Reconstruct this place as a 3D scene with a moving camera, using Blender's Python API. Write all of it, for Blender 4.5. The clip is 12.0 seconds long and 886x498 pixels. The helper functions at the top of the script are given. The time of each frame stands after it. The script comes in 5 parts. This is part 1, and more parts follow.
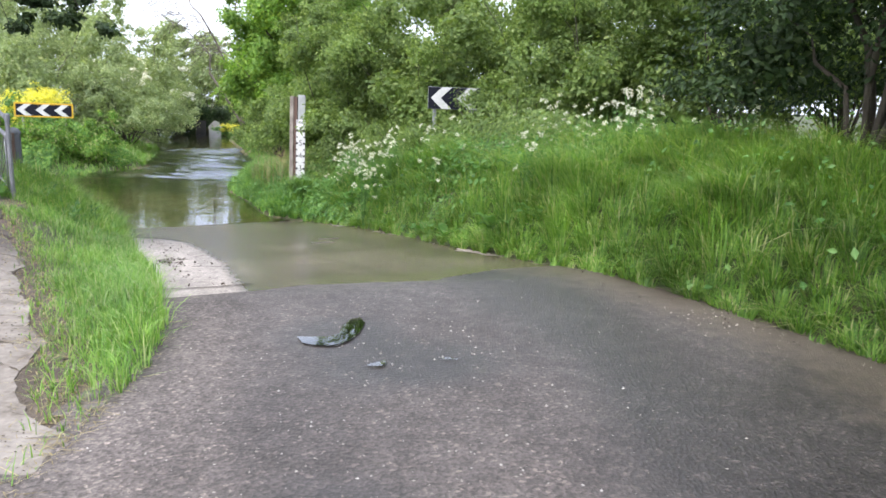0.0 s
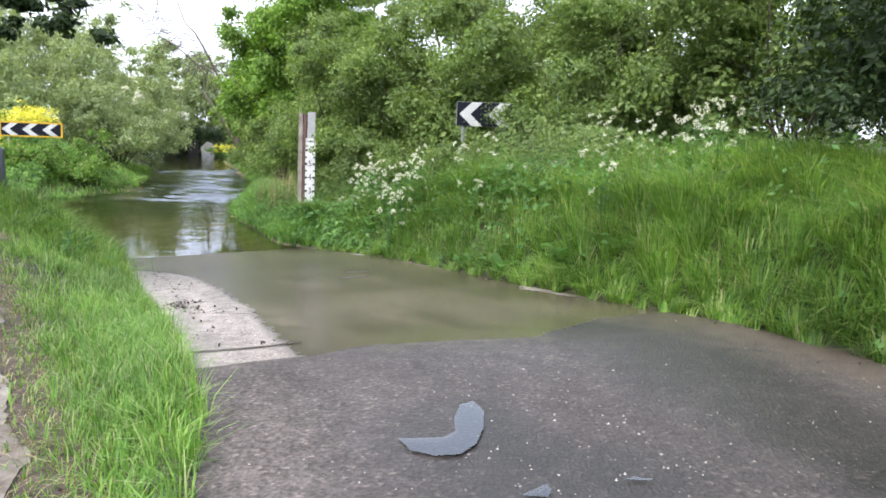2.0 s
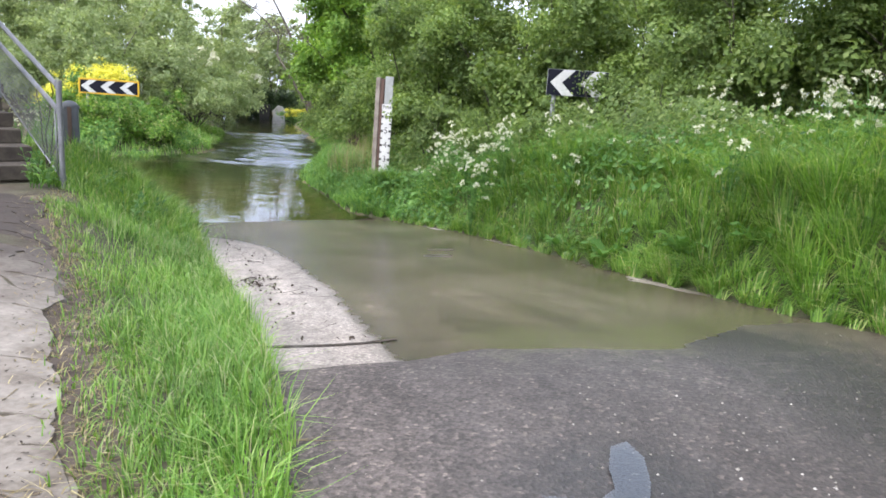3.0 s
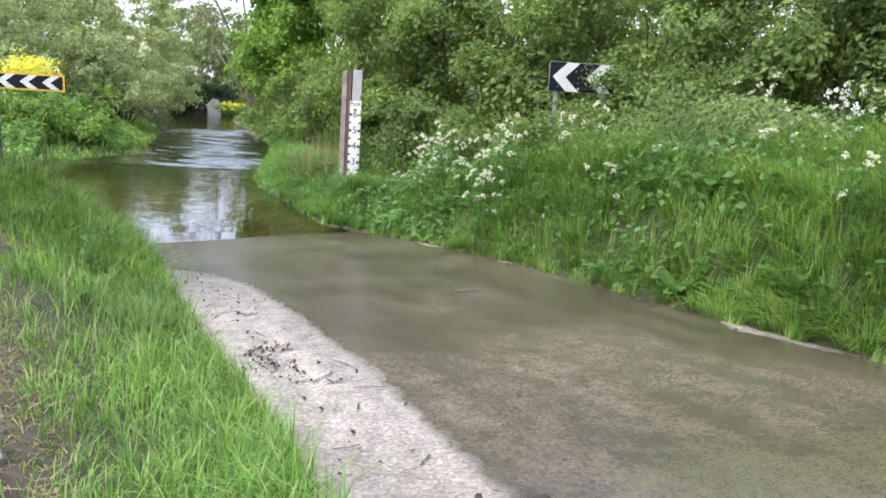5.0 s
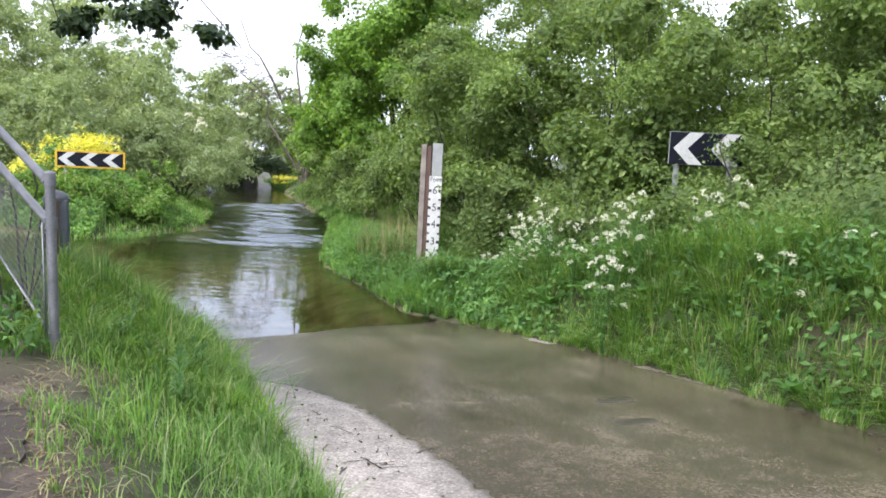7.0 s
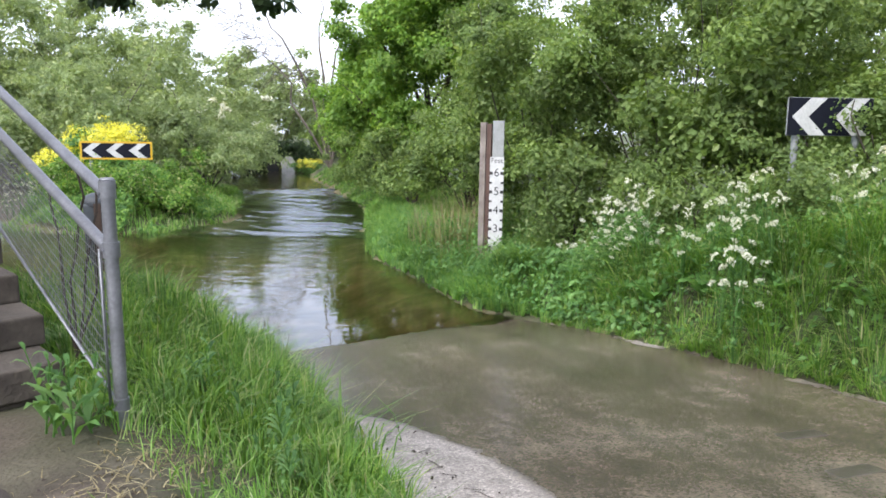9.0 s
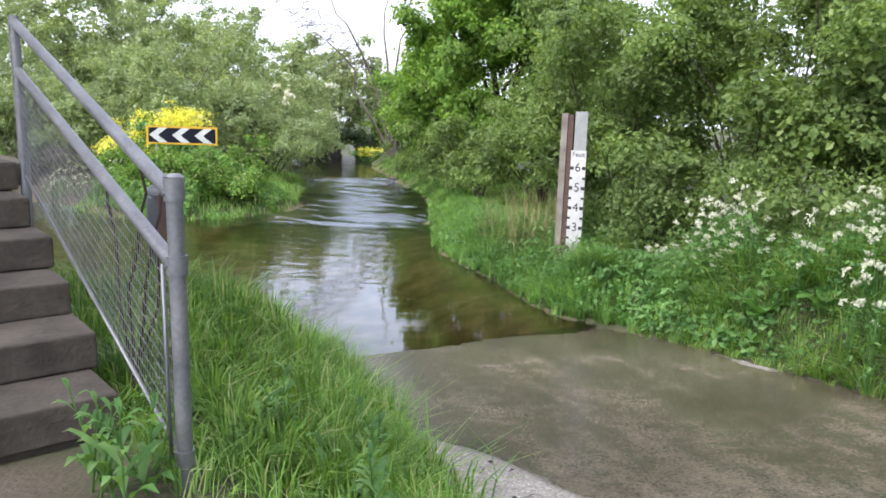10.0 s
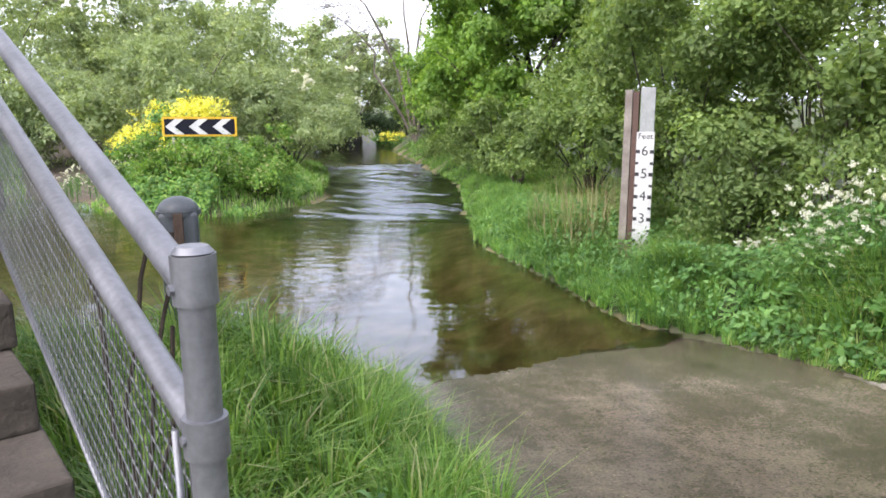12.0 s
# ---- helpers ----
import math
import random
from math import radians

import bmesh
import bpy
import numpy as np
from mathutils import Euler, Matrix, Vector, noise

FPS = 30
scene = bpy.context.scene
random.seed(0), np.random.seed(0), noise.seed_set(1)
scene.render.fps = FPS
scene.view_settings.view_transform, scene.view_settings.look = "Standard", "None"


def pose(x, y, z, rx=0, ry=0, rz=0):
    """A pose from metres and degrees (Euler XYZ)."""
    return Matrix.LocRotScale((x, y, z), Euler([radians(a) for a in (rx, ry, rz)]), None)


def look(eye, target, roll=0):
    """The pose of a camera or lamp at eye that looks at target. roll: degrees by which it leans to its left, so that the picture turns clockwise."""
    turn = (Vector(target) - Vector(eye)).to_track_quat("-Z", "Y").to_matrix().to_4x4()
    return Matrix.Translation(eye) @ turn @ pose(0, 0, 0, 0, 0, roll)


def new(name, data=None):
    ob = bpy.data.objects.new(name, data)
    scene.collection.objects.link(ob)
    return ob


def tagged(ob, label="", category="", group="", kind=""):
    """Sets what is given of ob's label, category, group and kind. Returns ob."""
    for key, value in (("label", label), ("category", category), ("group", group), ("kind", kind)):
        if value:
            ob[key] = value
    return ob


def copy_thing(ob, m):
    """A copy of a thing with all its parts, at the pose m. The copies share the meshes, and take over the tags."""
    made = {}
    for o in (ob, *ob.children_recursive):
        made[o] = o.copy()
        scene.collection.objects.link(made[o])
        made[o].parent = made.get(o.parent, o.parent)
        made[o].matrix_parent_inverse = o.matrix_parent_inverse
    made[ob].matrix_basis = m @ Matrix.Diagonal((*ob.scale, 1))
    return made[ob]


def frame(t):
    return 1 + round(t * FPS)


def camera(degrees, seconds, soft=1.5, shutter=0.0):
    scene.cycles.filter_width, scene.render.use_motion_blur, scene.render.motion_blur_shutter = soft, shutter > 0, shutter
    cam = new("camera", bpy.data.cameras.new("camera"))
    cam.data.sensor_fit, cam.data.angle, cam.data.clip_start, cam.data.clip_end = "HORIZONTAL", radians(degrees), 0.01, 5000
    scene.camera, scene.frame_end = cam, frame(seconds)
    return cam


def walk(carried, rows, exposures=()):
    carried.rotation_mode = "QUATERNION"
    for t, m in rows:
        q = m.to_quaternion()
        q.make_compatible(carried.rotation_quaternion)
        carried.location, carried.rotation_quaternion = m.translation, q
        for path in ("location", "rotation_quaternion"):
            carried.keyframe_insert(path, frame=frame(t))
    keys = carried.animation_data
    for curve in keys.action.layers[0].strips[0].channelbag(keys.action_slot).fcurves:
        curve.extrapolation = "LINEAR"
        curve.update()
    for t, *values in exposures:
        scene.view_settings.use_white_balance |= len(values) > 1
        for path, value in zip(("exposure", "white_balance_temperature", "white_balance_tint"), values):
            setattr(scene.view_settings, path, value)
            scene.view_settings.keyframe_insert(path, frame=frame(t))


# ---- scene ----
cam = camera(61.6, 12.0, 1.7)
PATH = [
    (0, (0.487, 0.578, 1.946), (0.367, 2.538, 1.565), 1.5),
    (0.5, (0.2, 0.819, 1.916), (0.102, 2.775, 1.51), 1.0),
    (1, (0.03, 1.187, 1.901), (-0.182, 3.13, 1.477), -0.2),
    (1.5, (-0.14, 1.531, 1.846), (-0.283, 3.484, 1.439), -0.2),
    (2, (-0.324, 1.877, 1.836), (-0.416, 3.849, 1.512), 1.5),
    (2.5, (-0.456, 2.23, 1.813), (-0.783, 4.151, 1.362), 2.3),
    (3, (-0.699, 2.602, 1.78), (-0.95, 4.544, 1.373), 3.2),
    (3.2, (-0.781, 2.75, 1.75), (-0.991, 4.706, 1.393), 1.9),
    (4.8, (-1.647, 3.842, 1.796), (-1.739, 5.788, 1.345), 1.6),
    (5, (-1.714, 4.011, 1.83), (-1.794, 5.964, 1.407), 2.9),
    (5.5, (-1.927, 4.321, 1.826), (-1.909, 6.279, 1.419), -1.2),
    (6, (-2.141, 4.699, 1.84), (-2.27, 6.662, 1.48), 0.2),
    (6.5, (-2.382, 4.975, 1.855), (-2.421, 6.941, 1.494), 1.7),
    (7, (-2.662, 5.251, 1.872), (-2.855, 7.226, 1.623), 2.0),
    (7.5, (-2.822, 5.548, 1.899), (-3.168, 7.499, 1.625), 1.4),
    (7.7, (-2.934, 5.674, 1.879), (-3.207, 7.64, 1.633), 2.1),
    (9.3, (-3.647, 6.533, 1.888), (-3.902, 8.492, 1.574), -0.4),
    (9.5, (-3.728, 6.686, 1.882), (-4.034, 8.645, 1.614), 0.2),
    (10, (-3.922, 6.973, 1.884), (-4.305, 8.907, 1.549), 1.1),
    (10.5, (-4.156, 7.266, 1.901), (-4.502, 9.21, 1.581), -0.0),
    (11, (-4.294, 7.531, 1.885), (-4.654, 9.464, 1.518), 0.1),
    (11.5, (-4.425, 7.855, 1.885), (-4.888, 9.753, 1.455), 2.4),
    (12, (-4.595, 8.1, 1.904), (-5.026, 10.014, 1.521), -0.7),
]
walk(cam, [(t, look(eye, target, roll)) for t, eye, target, roll in PATH], [(0.0, 1.55, 6350, 14), (2.5, 1.48, 6350, 14), (5.5, 1.5, 6350, 14), (7.5, 1.42, 6350, 14), (10.0, 1.45, 6350, 14), (12.0, 1.63, 6500, 17)])

# ---------------------------------------------------------------- world and light
world = bpy.data.worlds.new("overcast_sky")
scene.world = world
world.use_nodes = True
wn, wl = world.node_tree.nodes, world.node_tree.links
wn.clear()
sky = wn.new("ShaderNodeTexSky")
sky.sky_type, sky.sun_disc = "NISHITA", False
sky.sun_elevation, sky.sun_rotation = radians(49), radians(208)
sky.air_density, sky.dust_density = 1.0, 4.0
pale = wn.new("ShaderNodeHueSaturation")
pale.inputs["Saturation"].default_value = 0.34
veil = wn.new("ShaderNodeMixRGB")
veil.blend_type, veil.inputs[0].default_value = "MIX", 0.45
veil.inputs[2].default_value = (8.9, 9.8, 11.3, 1)
back = wn.new("ShaderNodeBackground")
back.inputs["Strength"].default_value = 0.12
wout = wn.new("ShaderNodeOutputWorld")
wl.new(sky.outputs[0], pale.inputs["Color"])
wl.new(pale.outputs[0], veil.inputs[1])
wl.new(veil.outputs[0], back.inputs[0])
wl.new(back.outputs[0], wout.inputs[0])
sun_data = bpy.data.lights.new("sun", "SUN")
sun_data.energy, sun_data.angle, sun_data.color = 1.6, radians(14), (1.0, 0.96, 0.9)
sun = new("sun", sun_data)
sun.matrix_world = look((-9, -17, 22), (0, 0, 0))

# ---------------------------------------------------------------- materials
def material(name):
    m = bpy.data.materials.new(name)
    m.use_nodes = True
    n = m.node_tree.nodes
    return m, n, m.node_tree.links, n["Principled BSDF"]


def noise_node(n, l, scale, detail=4.0, rough=0.55, space="Object"):
    tc = n.new("ShaderNodeTexCoord")
    t = n.new("ShaderNodeTexNoise")
    t.inputs["Scale"].default_value, t.inputs["Detail"].default_value, t.inputs["Roughness"].default_value = scale, detail, rough
    l.new(tc.outputs[space], t.inputs["Vector"])
    return t


def ramp(n, l, src, stops):
    r = n.new("ShaderNodeValToRGB")
    e = r.color_ramp.elements
    while len(e) < len(stops):
        e.new(0.5)
    for k, (p, c) in enumerate(stops):
        e[k].position, e[k].color = p, (*c, 1)
    l.new(src, r.inputs[0])
    return r


def mix(n, l, kind, fac, a, b):
    m = n.new("ShaderNodeMixRGB")
    m.blend_type = kind
    for k, v in enumerate((fac, a, b)):
        if isinstance(v, (int, float)):
            m.inputs[k].default_value = v
        elif isinstance(v, tuple):
            m.inputs[k].default_value = (*v, 1)
        else:
            l.new(v, m.inputs[k])
    return m


def bump(n, l, bsdf, height, strength, distance=0.02):
    b = n.new("ShaderNodeBump")
    b.inputs["Strength"].default_value, b.inputs["Distance"].default_value = strength, distance
    l.new(height, b.inputs["Height"])
    l.new(b.outputs[0], bsdf.inputs["Normal"])
    return b


def surface(name, dark, light, scale, rough=0.8, metal=0.0, fine=60.0, depth=0.3, rough_var=0.15, tone=0.0):
    """A plain worn surface: two scales of colour change, fine relief and uneven gloss."""
    m, n, l, b = material(name)
    big, small = noise_node(n, l, scale), noise_node(n, l, fine, 6)
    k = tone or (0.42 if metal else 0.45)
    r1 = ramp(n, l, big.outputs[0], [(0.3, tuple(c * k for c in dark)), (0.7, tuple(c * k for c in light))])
    r2 = ramp(n, l, small.outputs[0], [(0.3, (0.72, 0.72, 0.72)), (0.7, (1, 1, 1))])
    c = mix(n, l, "MULTIPLY", 0.8, r1.outputs[0], r2.outputs[0])
    l.new(c.outputs[0], b.inputs["Base Color"])
    b.inputs["Metallic"].default_value = metal
    rr = ramp(n, l, big.outputs[0], [(0.2, (rough - rough_var,) * 3), (0.8, (min(1, rough + rough_var),) * 3)])
    l.new(rr.outputs[0], b.inputs["Roughness"])
    bump(n, l, b, small.outputs[0], depth, 0.01)
    return m


def leafy(name, stops, rough=0.5, through_light=0.35, patch=0.5, patch_scale=0.6, tone=0.8, cool=1.5):
    """Foliage: colour by leaf, patches of other tone, light passing through."""
    m, n, l, b = material(name)
    g = n.new("ShaderNodeNewGeometry")
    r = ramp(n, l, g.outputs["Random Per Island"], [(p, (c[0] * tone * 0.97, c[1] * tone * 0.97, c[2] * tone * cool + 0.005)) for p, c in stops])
    big = noise_node(n, l, patch_scale, 3)
    tone = ramp(n, l, big.outputs[0], [(0.3, (1 - patch,) * 3), (0.72, (1.15, 1.12, 1.0))])
    c = mix(n, l, "MULTIPLY", 1.0, r.outputs[0], tone.outputs[0])
    l.new(c.outputs[0], b.inputs["Base Color"])
    b.inputs["Roughness"].default_value = rough
    b.inputs["Specular IOR Level"].default_value = 0.3
    tr = n.new("ShaderNodeBsdfTranslucent")
    warm = mix(n, l, "MULTIPLY", 1.0, c.outputs[0], (1.5, 1.45, 0.7))
    l.new(warm.outputs[0], tr.inputs[0])
    mx = n.new("ShaderNodeMixShader")
    mx.inputs[0].default_value = through_light
    l.new(b.outputs[0], mx.inputs[1])
    l.new(tr.outputs[0], mx.inputs[2])
    l.new(mx.outputs[0], n["Material Output"].inputs[0])
    return m


def paint(name, colour, rough=0.5, dirt=0.3, metal=0.0):
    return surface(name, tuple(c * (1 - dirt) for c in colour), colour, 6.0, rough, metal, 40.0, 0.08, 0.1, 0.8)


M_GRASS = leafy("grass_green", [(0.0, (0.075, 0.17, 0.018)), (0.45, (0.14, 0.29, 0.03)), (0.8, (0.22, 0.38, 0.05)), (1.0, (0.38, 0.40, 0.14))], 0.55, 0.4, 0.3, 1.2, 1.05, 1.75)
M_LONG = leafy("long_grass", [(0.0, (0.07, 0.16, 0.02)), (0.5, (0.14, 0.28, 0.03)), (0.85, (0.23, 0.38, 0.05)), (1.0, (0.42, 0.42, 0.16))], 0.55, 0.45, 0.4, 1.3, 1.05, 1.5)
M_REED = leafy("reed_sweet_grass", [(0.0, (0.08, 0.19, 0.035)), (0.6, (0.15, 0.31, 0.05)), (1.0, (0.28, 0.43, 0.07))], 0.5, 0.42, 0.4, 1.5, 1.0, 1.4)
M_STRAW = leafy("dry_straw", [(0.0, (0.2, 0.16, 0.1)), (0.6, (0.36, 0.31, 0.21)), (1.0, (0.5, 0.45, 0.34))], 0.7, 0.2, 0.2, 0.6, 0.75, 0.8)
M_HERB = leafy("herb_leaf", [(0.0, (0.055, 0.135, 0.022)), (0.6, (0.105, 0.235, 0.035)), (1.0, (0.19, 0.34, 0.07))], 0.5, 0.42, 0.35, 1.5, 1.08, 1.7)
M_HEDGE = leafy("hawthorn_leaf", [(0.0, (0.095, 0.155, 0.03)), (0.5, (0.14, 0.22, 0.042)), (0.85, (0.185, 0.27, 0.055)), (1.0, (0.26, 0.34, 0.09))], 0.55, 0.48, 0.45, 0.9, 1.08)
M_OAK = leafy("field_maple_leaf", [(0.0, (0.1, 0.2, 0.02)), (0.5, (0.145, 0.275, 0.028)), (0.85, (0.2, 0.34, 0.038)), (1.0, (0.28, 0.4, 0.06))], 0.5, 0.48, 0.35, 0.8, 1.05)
# leaf green darkened so that the shade of the crowns sits in the colour
M_SHADELEAF = leafy("shade_painted_leaf", [(0.0, (0.03, 0.065, 0.013)), (0.6, (0.05, 0.095, 0.02)), (1.0, (0.085, 0.14, 0.03))], 0.55, 0.3, 0.5, 1.4)
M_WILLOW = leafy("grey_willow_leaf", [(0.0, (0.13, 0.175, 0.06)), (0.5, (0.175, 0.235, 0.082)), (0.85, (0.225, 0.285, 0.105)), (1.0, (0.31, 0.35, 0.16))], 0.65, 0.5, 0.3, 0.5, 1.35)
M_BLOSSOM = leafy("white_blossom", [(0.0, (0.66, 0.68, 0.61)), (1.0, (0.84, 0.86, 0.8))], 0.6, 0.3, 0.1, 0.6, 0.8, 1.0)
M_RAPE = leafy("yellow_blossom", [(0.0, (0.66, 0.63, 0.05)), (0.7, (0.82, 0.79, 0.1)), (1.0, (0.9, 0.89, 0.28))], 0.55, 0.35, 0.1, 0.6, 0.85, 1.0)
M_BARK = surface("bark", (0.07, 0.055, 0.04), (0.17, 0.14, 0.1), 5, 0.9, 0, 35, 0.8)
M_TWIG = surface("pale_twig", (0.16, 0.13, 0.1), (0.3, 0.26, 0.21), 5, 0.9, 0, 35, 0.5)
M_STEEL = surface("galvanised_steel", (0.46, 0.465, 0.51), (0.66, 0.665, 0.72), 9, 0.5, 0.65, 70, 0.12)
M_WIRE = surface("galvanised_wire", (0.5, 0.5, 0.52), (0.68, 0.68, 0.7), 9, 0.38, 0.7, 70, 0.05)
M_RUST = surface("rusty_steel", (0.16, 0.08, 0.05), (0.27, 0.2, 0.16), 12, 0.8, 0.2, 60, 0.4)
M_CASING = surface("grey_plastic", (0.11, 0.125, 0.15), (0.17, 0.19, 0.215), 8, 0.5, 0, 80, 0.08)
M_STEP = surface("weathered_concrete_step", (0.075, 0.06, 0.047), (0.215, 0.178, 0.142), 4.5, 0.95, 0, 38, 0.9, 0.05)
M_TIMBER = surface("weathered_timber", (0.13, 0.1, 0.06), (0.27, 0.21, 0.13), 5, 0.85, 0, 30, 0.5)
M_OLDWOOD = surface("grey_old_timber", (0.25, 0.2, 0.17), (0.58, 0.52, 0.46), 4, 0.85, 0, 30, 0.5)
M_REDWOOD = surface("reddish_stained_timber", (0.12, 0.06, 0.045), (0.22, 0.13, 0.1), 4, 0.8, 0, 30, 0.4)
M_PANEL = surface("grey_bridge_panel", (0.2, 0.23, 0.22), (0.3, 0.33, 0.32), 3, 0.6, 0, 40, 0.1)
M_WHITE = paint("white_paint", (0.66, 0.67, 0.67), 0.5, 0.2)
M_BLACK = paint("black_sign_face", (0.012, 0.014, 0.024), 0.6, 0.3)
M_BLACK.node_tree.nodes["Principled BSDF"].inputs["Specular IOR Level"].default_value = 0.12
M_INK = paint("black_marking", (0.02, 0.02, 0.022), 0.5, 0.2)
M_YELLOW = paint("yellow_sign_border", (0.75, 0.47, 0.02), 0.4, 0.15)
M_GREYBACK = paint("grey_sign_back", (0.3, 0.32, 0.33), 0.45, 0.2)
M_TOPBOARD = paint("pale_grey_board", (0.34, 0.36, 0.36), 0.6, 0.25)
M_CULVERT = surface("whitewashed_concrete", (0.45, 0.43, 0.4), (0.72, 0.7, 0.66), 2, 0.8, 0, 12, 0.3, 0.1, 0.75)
M_DARKHOLE = surface("opening_shade_colour", (0.012, 0.011, 0.009), (0.03, 0.027, 0.024), 2, 0.8, 0, 12, 0.3)
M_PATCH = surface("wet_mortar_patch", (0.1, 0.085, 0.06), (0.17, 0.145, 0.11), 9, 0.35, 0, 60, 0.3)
M_DEBRIS = surface("dark_leaf_litter", (0.05, 0.032, 0.022), (0.12, 0.085, 0.06), 20, 0.9, 0, 60, 0.5)
M_CHIP = leafy("pale_stone_chip", [(0.0, (0.3, 0.27, 0.23)), (0.6, (0.5, 0.47, 0.42)), (1.0, (0.72, 0.7, 0.66))], 0.7, 0.0, 0.1, 0.6, 0.5, 1.0)


def make_soil():
    m, n, l, b = material("soil_and_turf")
    big, small = noise_node(n, l, 0.9, 5), noise_node(n, l, 40, 6)
    r = ramp(n, l, big.outputs[0], [(0.3, (0.03, 0.05, 0.012)), (0.5, (0.05, 0.07, 0.02)), (0.7, (0.08, 0.065, 0.04))])
    c = mix(n, l, "MULTIPLY", 0.7, r.outputs[0], ramp(n, l, small.outputs[0], [(0.3, (0.5,) * 3), (0.7, (1,) * 3)]).outputs[0])
    worn = n.new("ShaderNodeAttribute")
    worn.attribute_name = "worn"
    earth = ramp(n, l, noise_node(n, l, 5, 5).outputs[0], [(0.3, (0.048, 0.035, 0.027)), (0.55, (0.082, 0.063, 0.049)), (0.75, (0.13, 0.105, 0.083))])
    c2 = mix(n, l, "MIX", worn.outputs["Fac"], c.outputs[0], earth.outputs[0])
    bed = n.new("ShaderNodeAttribute")
    bed.attribute_name = "bed"
    silt = ramp(n, l, noise_node(n, l, 2.2, 6).outputs[0], [(0.25, (0.06, 0.052, 0.02)), (0.5, (0.155, 0.125, 0.055)), (0.7, (0.29, 0.225, 0.13))])
    c3 = mix(n, l, "MIX", bed.outputs["Fac"], c2.outputs[0], silt.outputs[0])
    l.new(c3.outputs[0], b.inputs["Base Color"])
    b.inputs["Roughness"].default_value = 0.95
    bump(n, l, b, small.outputs[0], 0.6, 0.03)
    return m


def make_road(name, concrete):
    """Road skin with a 'wet' attribute: film of water over the slab, damp and dry asphalt."""
    m, n, l, b = material(name)
    wet = n.new("ShaderNodeAttribute")
    wet.attribute_name = "wet"
    big, mid, fine = noise_node(n, l, 0.8, 5), noise_node(n, l, 7, 5), noise_node(n, l, 90, 4)
    tc = n.new("ShaderNodeTexCoord")
    vor = n.new("ShaderNodeTexVoronoi")
    vor.inputs["Scale"].default_value = 42 if concrete else 58
    l.new(tc.outputs["Object"], vor.inputs["Vector"])
    # ragged edge of the wet film
    edge = n.new("ShaderNodeMath")
    edge.operation = "MULTIPLY_ADD"
    l.new(mid.outputs[0], edge.inputs[0])
    edge.inputs[1].default_value = 0.2 if concrete else 0.35
    l.new(wet.outputs["Fac"], edge.inputs[2])
    wetness = ramp(n, l, edge.outputs[0], [(0.55, (0, 0, 0)), (0.63, (1, 1, 1))] if concrete else [(0.3, (0, 0, 0)), (1.0, (1, 1, 1))])
    if concrete:
        dry = ramp(n, l, big.outputs[0], [(0.3, (0.33, 0.295, 0.265)), (0.7, (0.45, 0.41, 0.38))])
        damp = ramp(n, l, big.outputs[0], [(0.32, (0.085, 0.069, 0.05)), (0.5, (0.122, 0.1, 0.076)), (0.68, (0.175, 0.146, 0.115))])
        speck = ramp(n, l, vor.outputs["Distance"], [(0.04, (1.9, 1.85, 1.75)), (0.16, (0.95, 0.95, 0.95)), (0.4, (0.68, 0.68, 0.68))])
    else:
        dry = ramp(n, l, big.outputs[0], [(0.3, (0.072, 0.062, 0.058)), (0.7, (0.128, 0.112, 0.105))])
        damp = ramp(n, l, big.outputs[0], [(0.3, (0.026, 0.022, 0.021)), (0.7, (0.046, 0.041, 0.04))])
        speck = ramp(n, l, vor.outputs["Color"], [(0.0, (0.45, 0.45, 0.45)), (0.55, (0.95, 0.95, 0.95)), (0.82, (1.3, 1.27, 1.24)), (0.9, (2.3, 2.2, 2.1))])
    c = mix(n, l, "MIX", wetness.outputs[0], dry.outputs[0], damp.outputs[0])
    c = mix(n, l, "MULTIPLY", 0.85, c.outputs[0], speck.outputs[0])
    grain = ramp(n, l, noise_node(n, l, 48, 3, 0.7).outputs[0], [(0.36, (0.55, 0.54, 0.52)), (0.5, (1.0, 1.0, 1.0)), (0.66, (1.5, 1.48, 1.44))])
    c = mix(n, l, "MULTIPLY", 0.8, c.outputs[0], grain.outputs[0])
    g = ramp(n, l, mid.outputs[0], [(0.3, (0.68,) * 3), (0.7, (1.16,) * 3)])
    c = mix(n, l, "MULTIPLY", 1.0, c.outputs[0], g.outputs[0])
    mp = n.new("ShaderNodeMapping")
    mp.vector_type = "TEXTURE"
    mp.inputs["Rotation"].default_value, mp.inputs["Scale"].default_value = (0, 0, radians(28)), (0.3, 2.4, 1)
    l.new(tc.outputs["Object"], mp.inputs[0])
    st = n.new("ShaderNodeTexNoise")
    st.inputs["Scale"].default_value, st.inputs["Detail"].default_value = 1.0, 5
    l.new(mp.outputs[0], st.inputs["Vector"])
    streak = ramp(n, l, st.outputs[0], [(0.35, (0.72, 0.72, 0.72)), (0.65, (1.2, 1.18, 1.16))])
    c = mix(n, l, "MULTIPLY", 0.85 if concrete else 0.5, c.outputs[0], streak.outputs[0])
    for attr, tones in (("algae", [(0.35, (0.05, 0.052, 0.022)), (0.65, (0.115, 0.11, 0.06))]), ("dirt", [(0.3, (0.05, 0.039, 0.032)), (0.7, (0.12, 0.096, 0.077))])):
        cover, soft = n.new("ShaderNodeAttribute"), n.new("ShaderNodeMath")
        cover.attribute_name = attr
        soft.operation = "MULTIPLY_ADD"
        l.new(mid.outputs[0], soft.inputs[0])
        soft.inputs[1].default_value = 0.9
        l.new(cover.outputs["Fac"], soft.inputs[2])
        shown = ramp(n, l, soft.outputs[0], [(0.6, (0, 0, 0)), (1.15, (0.85, 0.85, 0.85))])
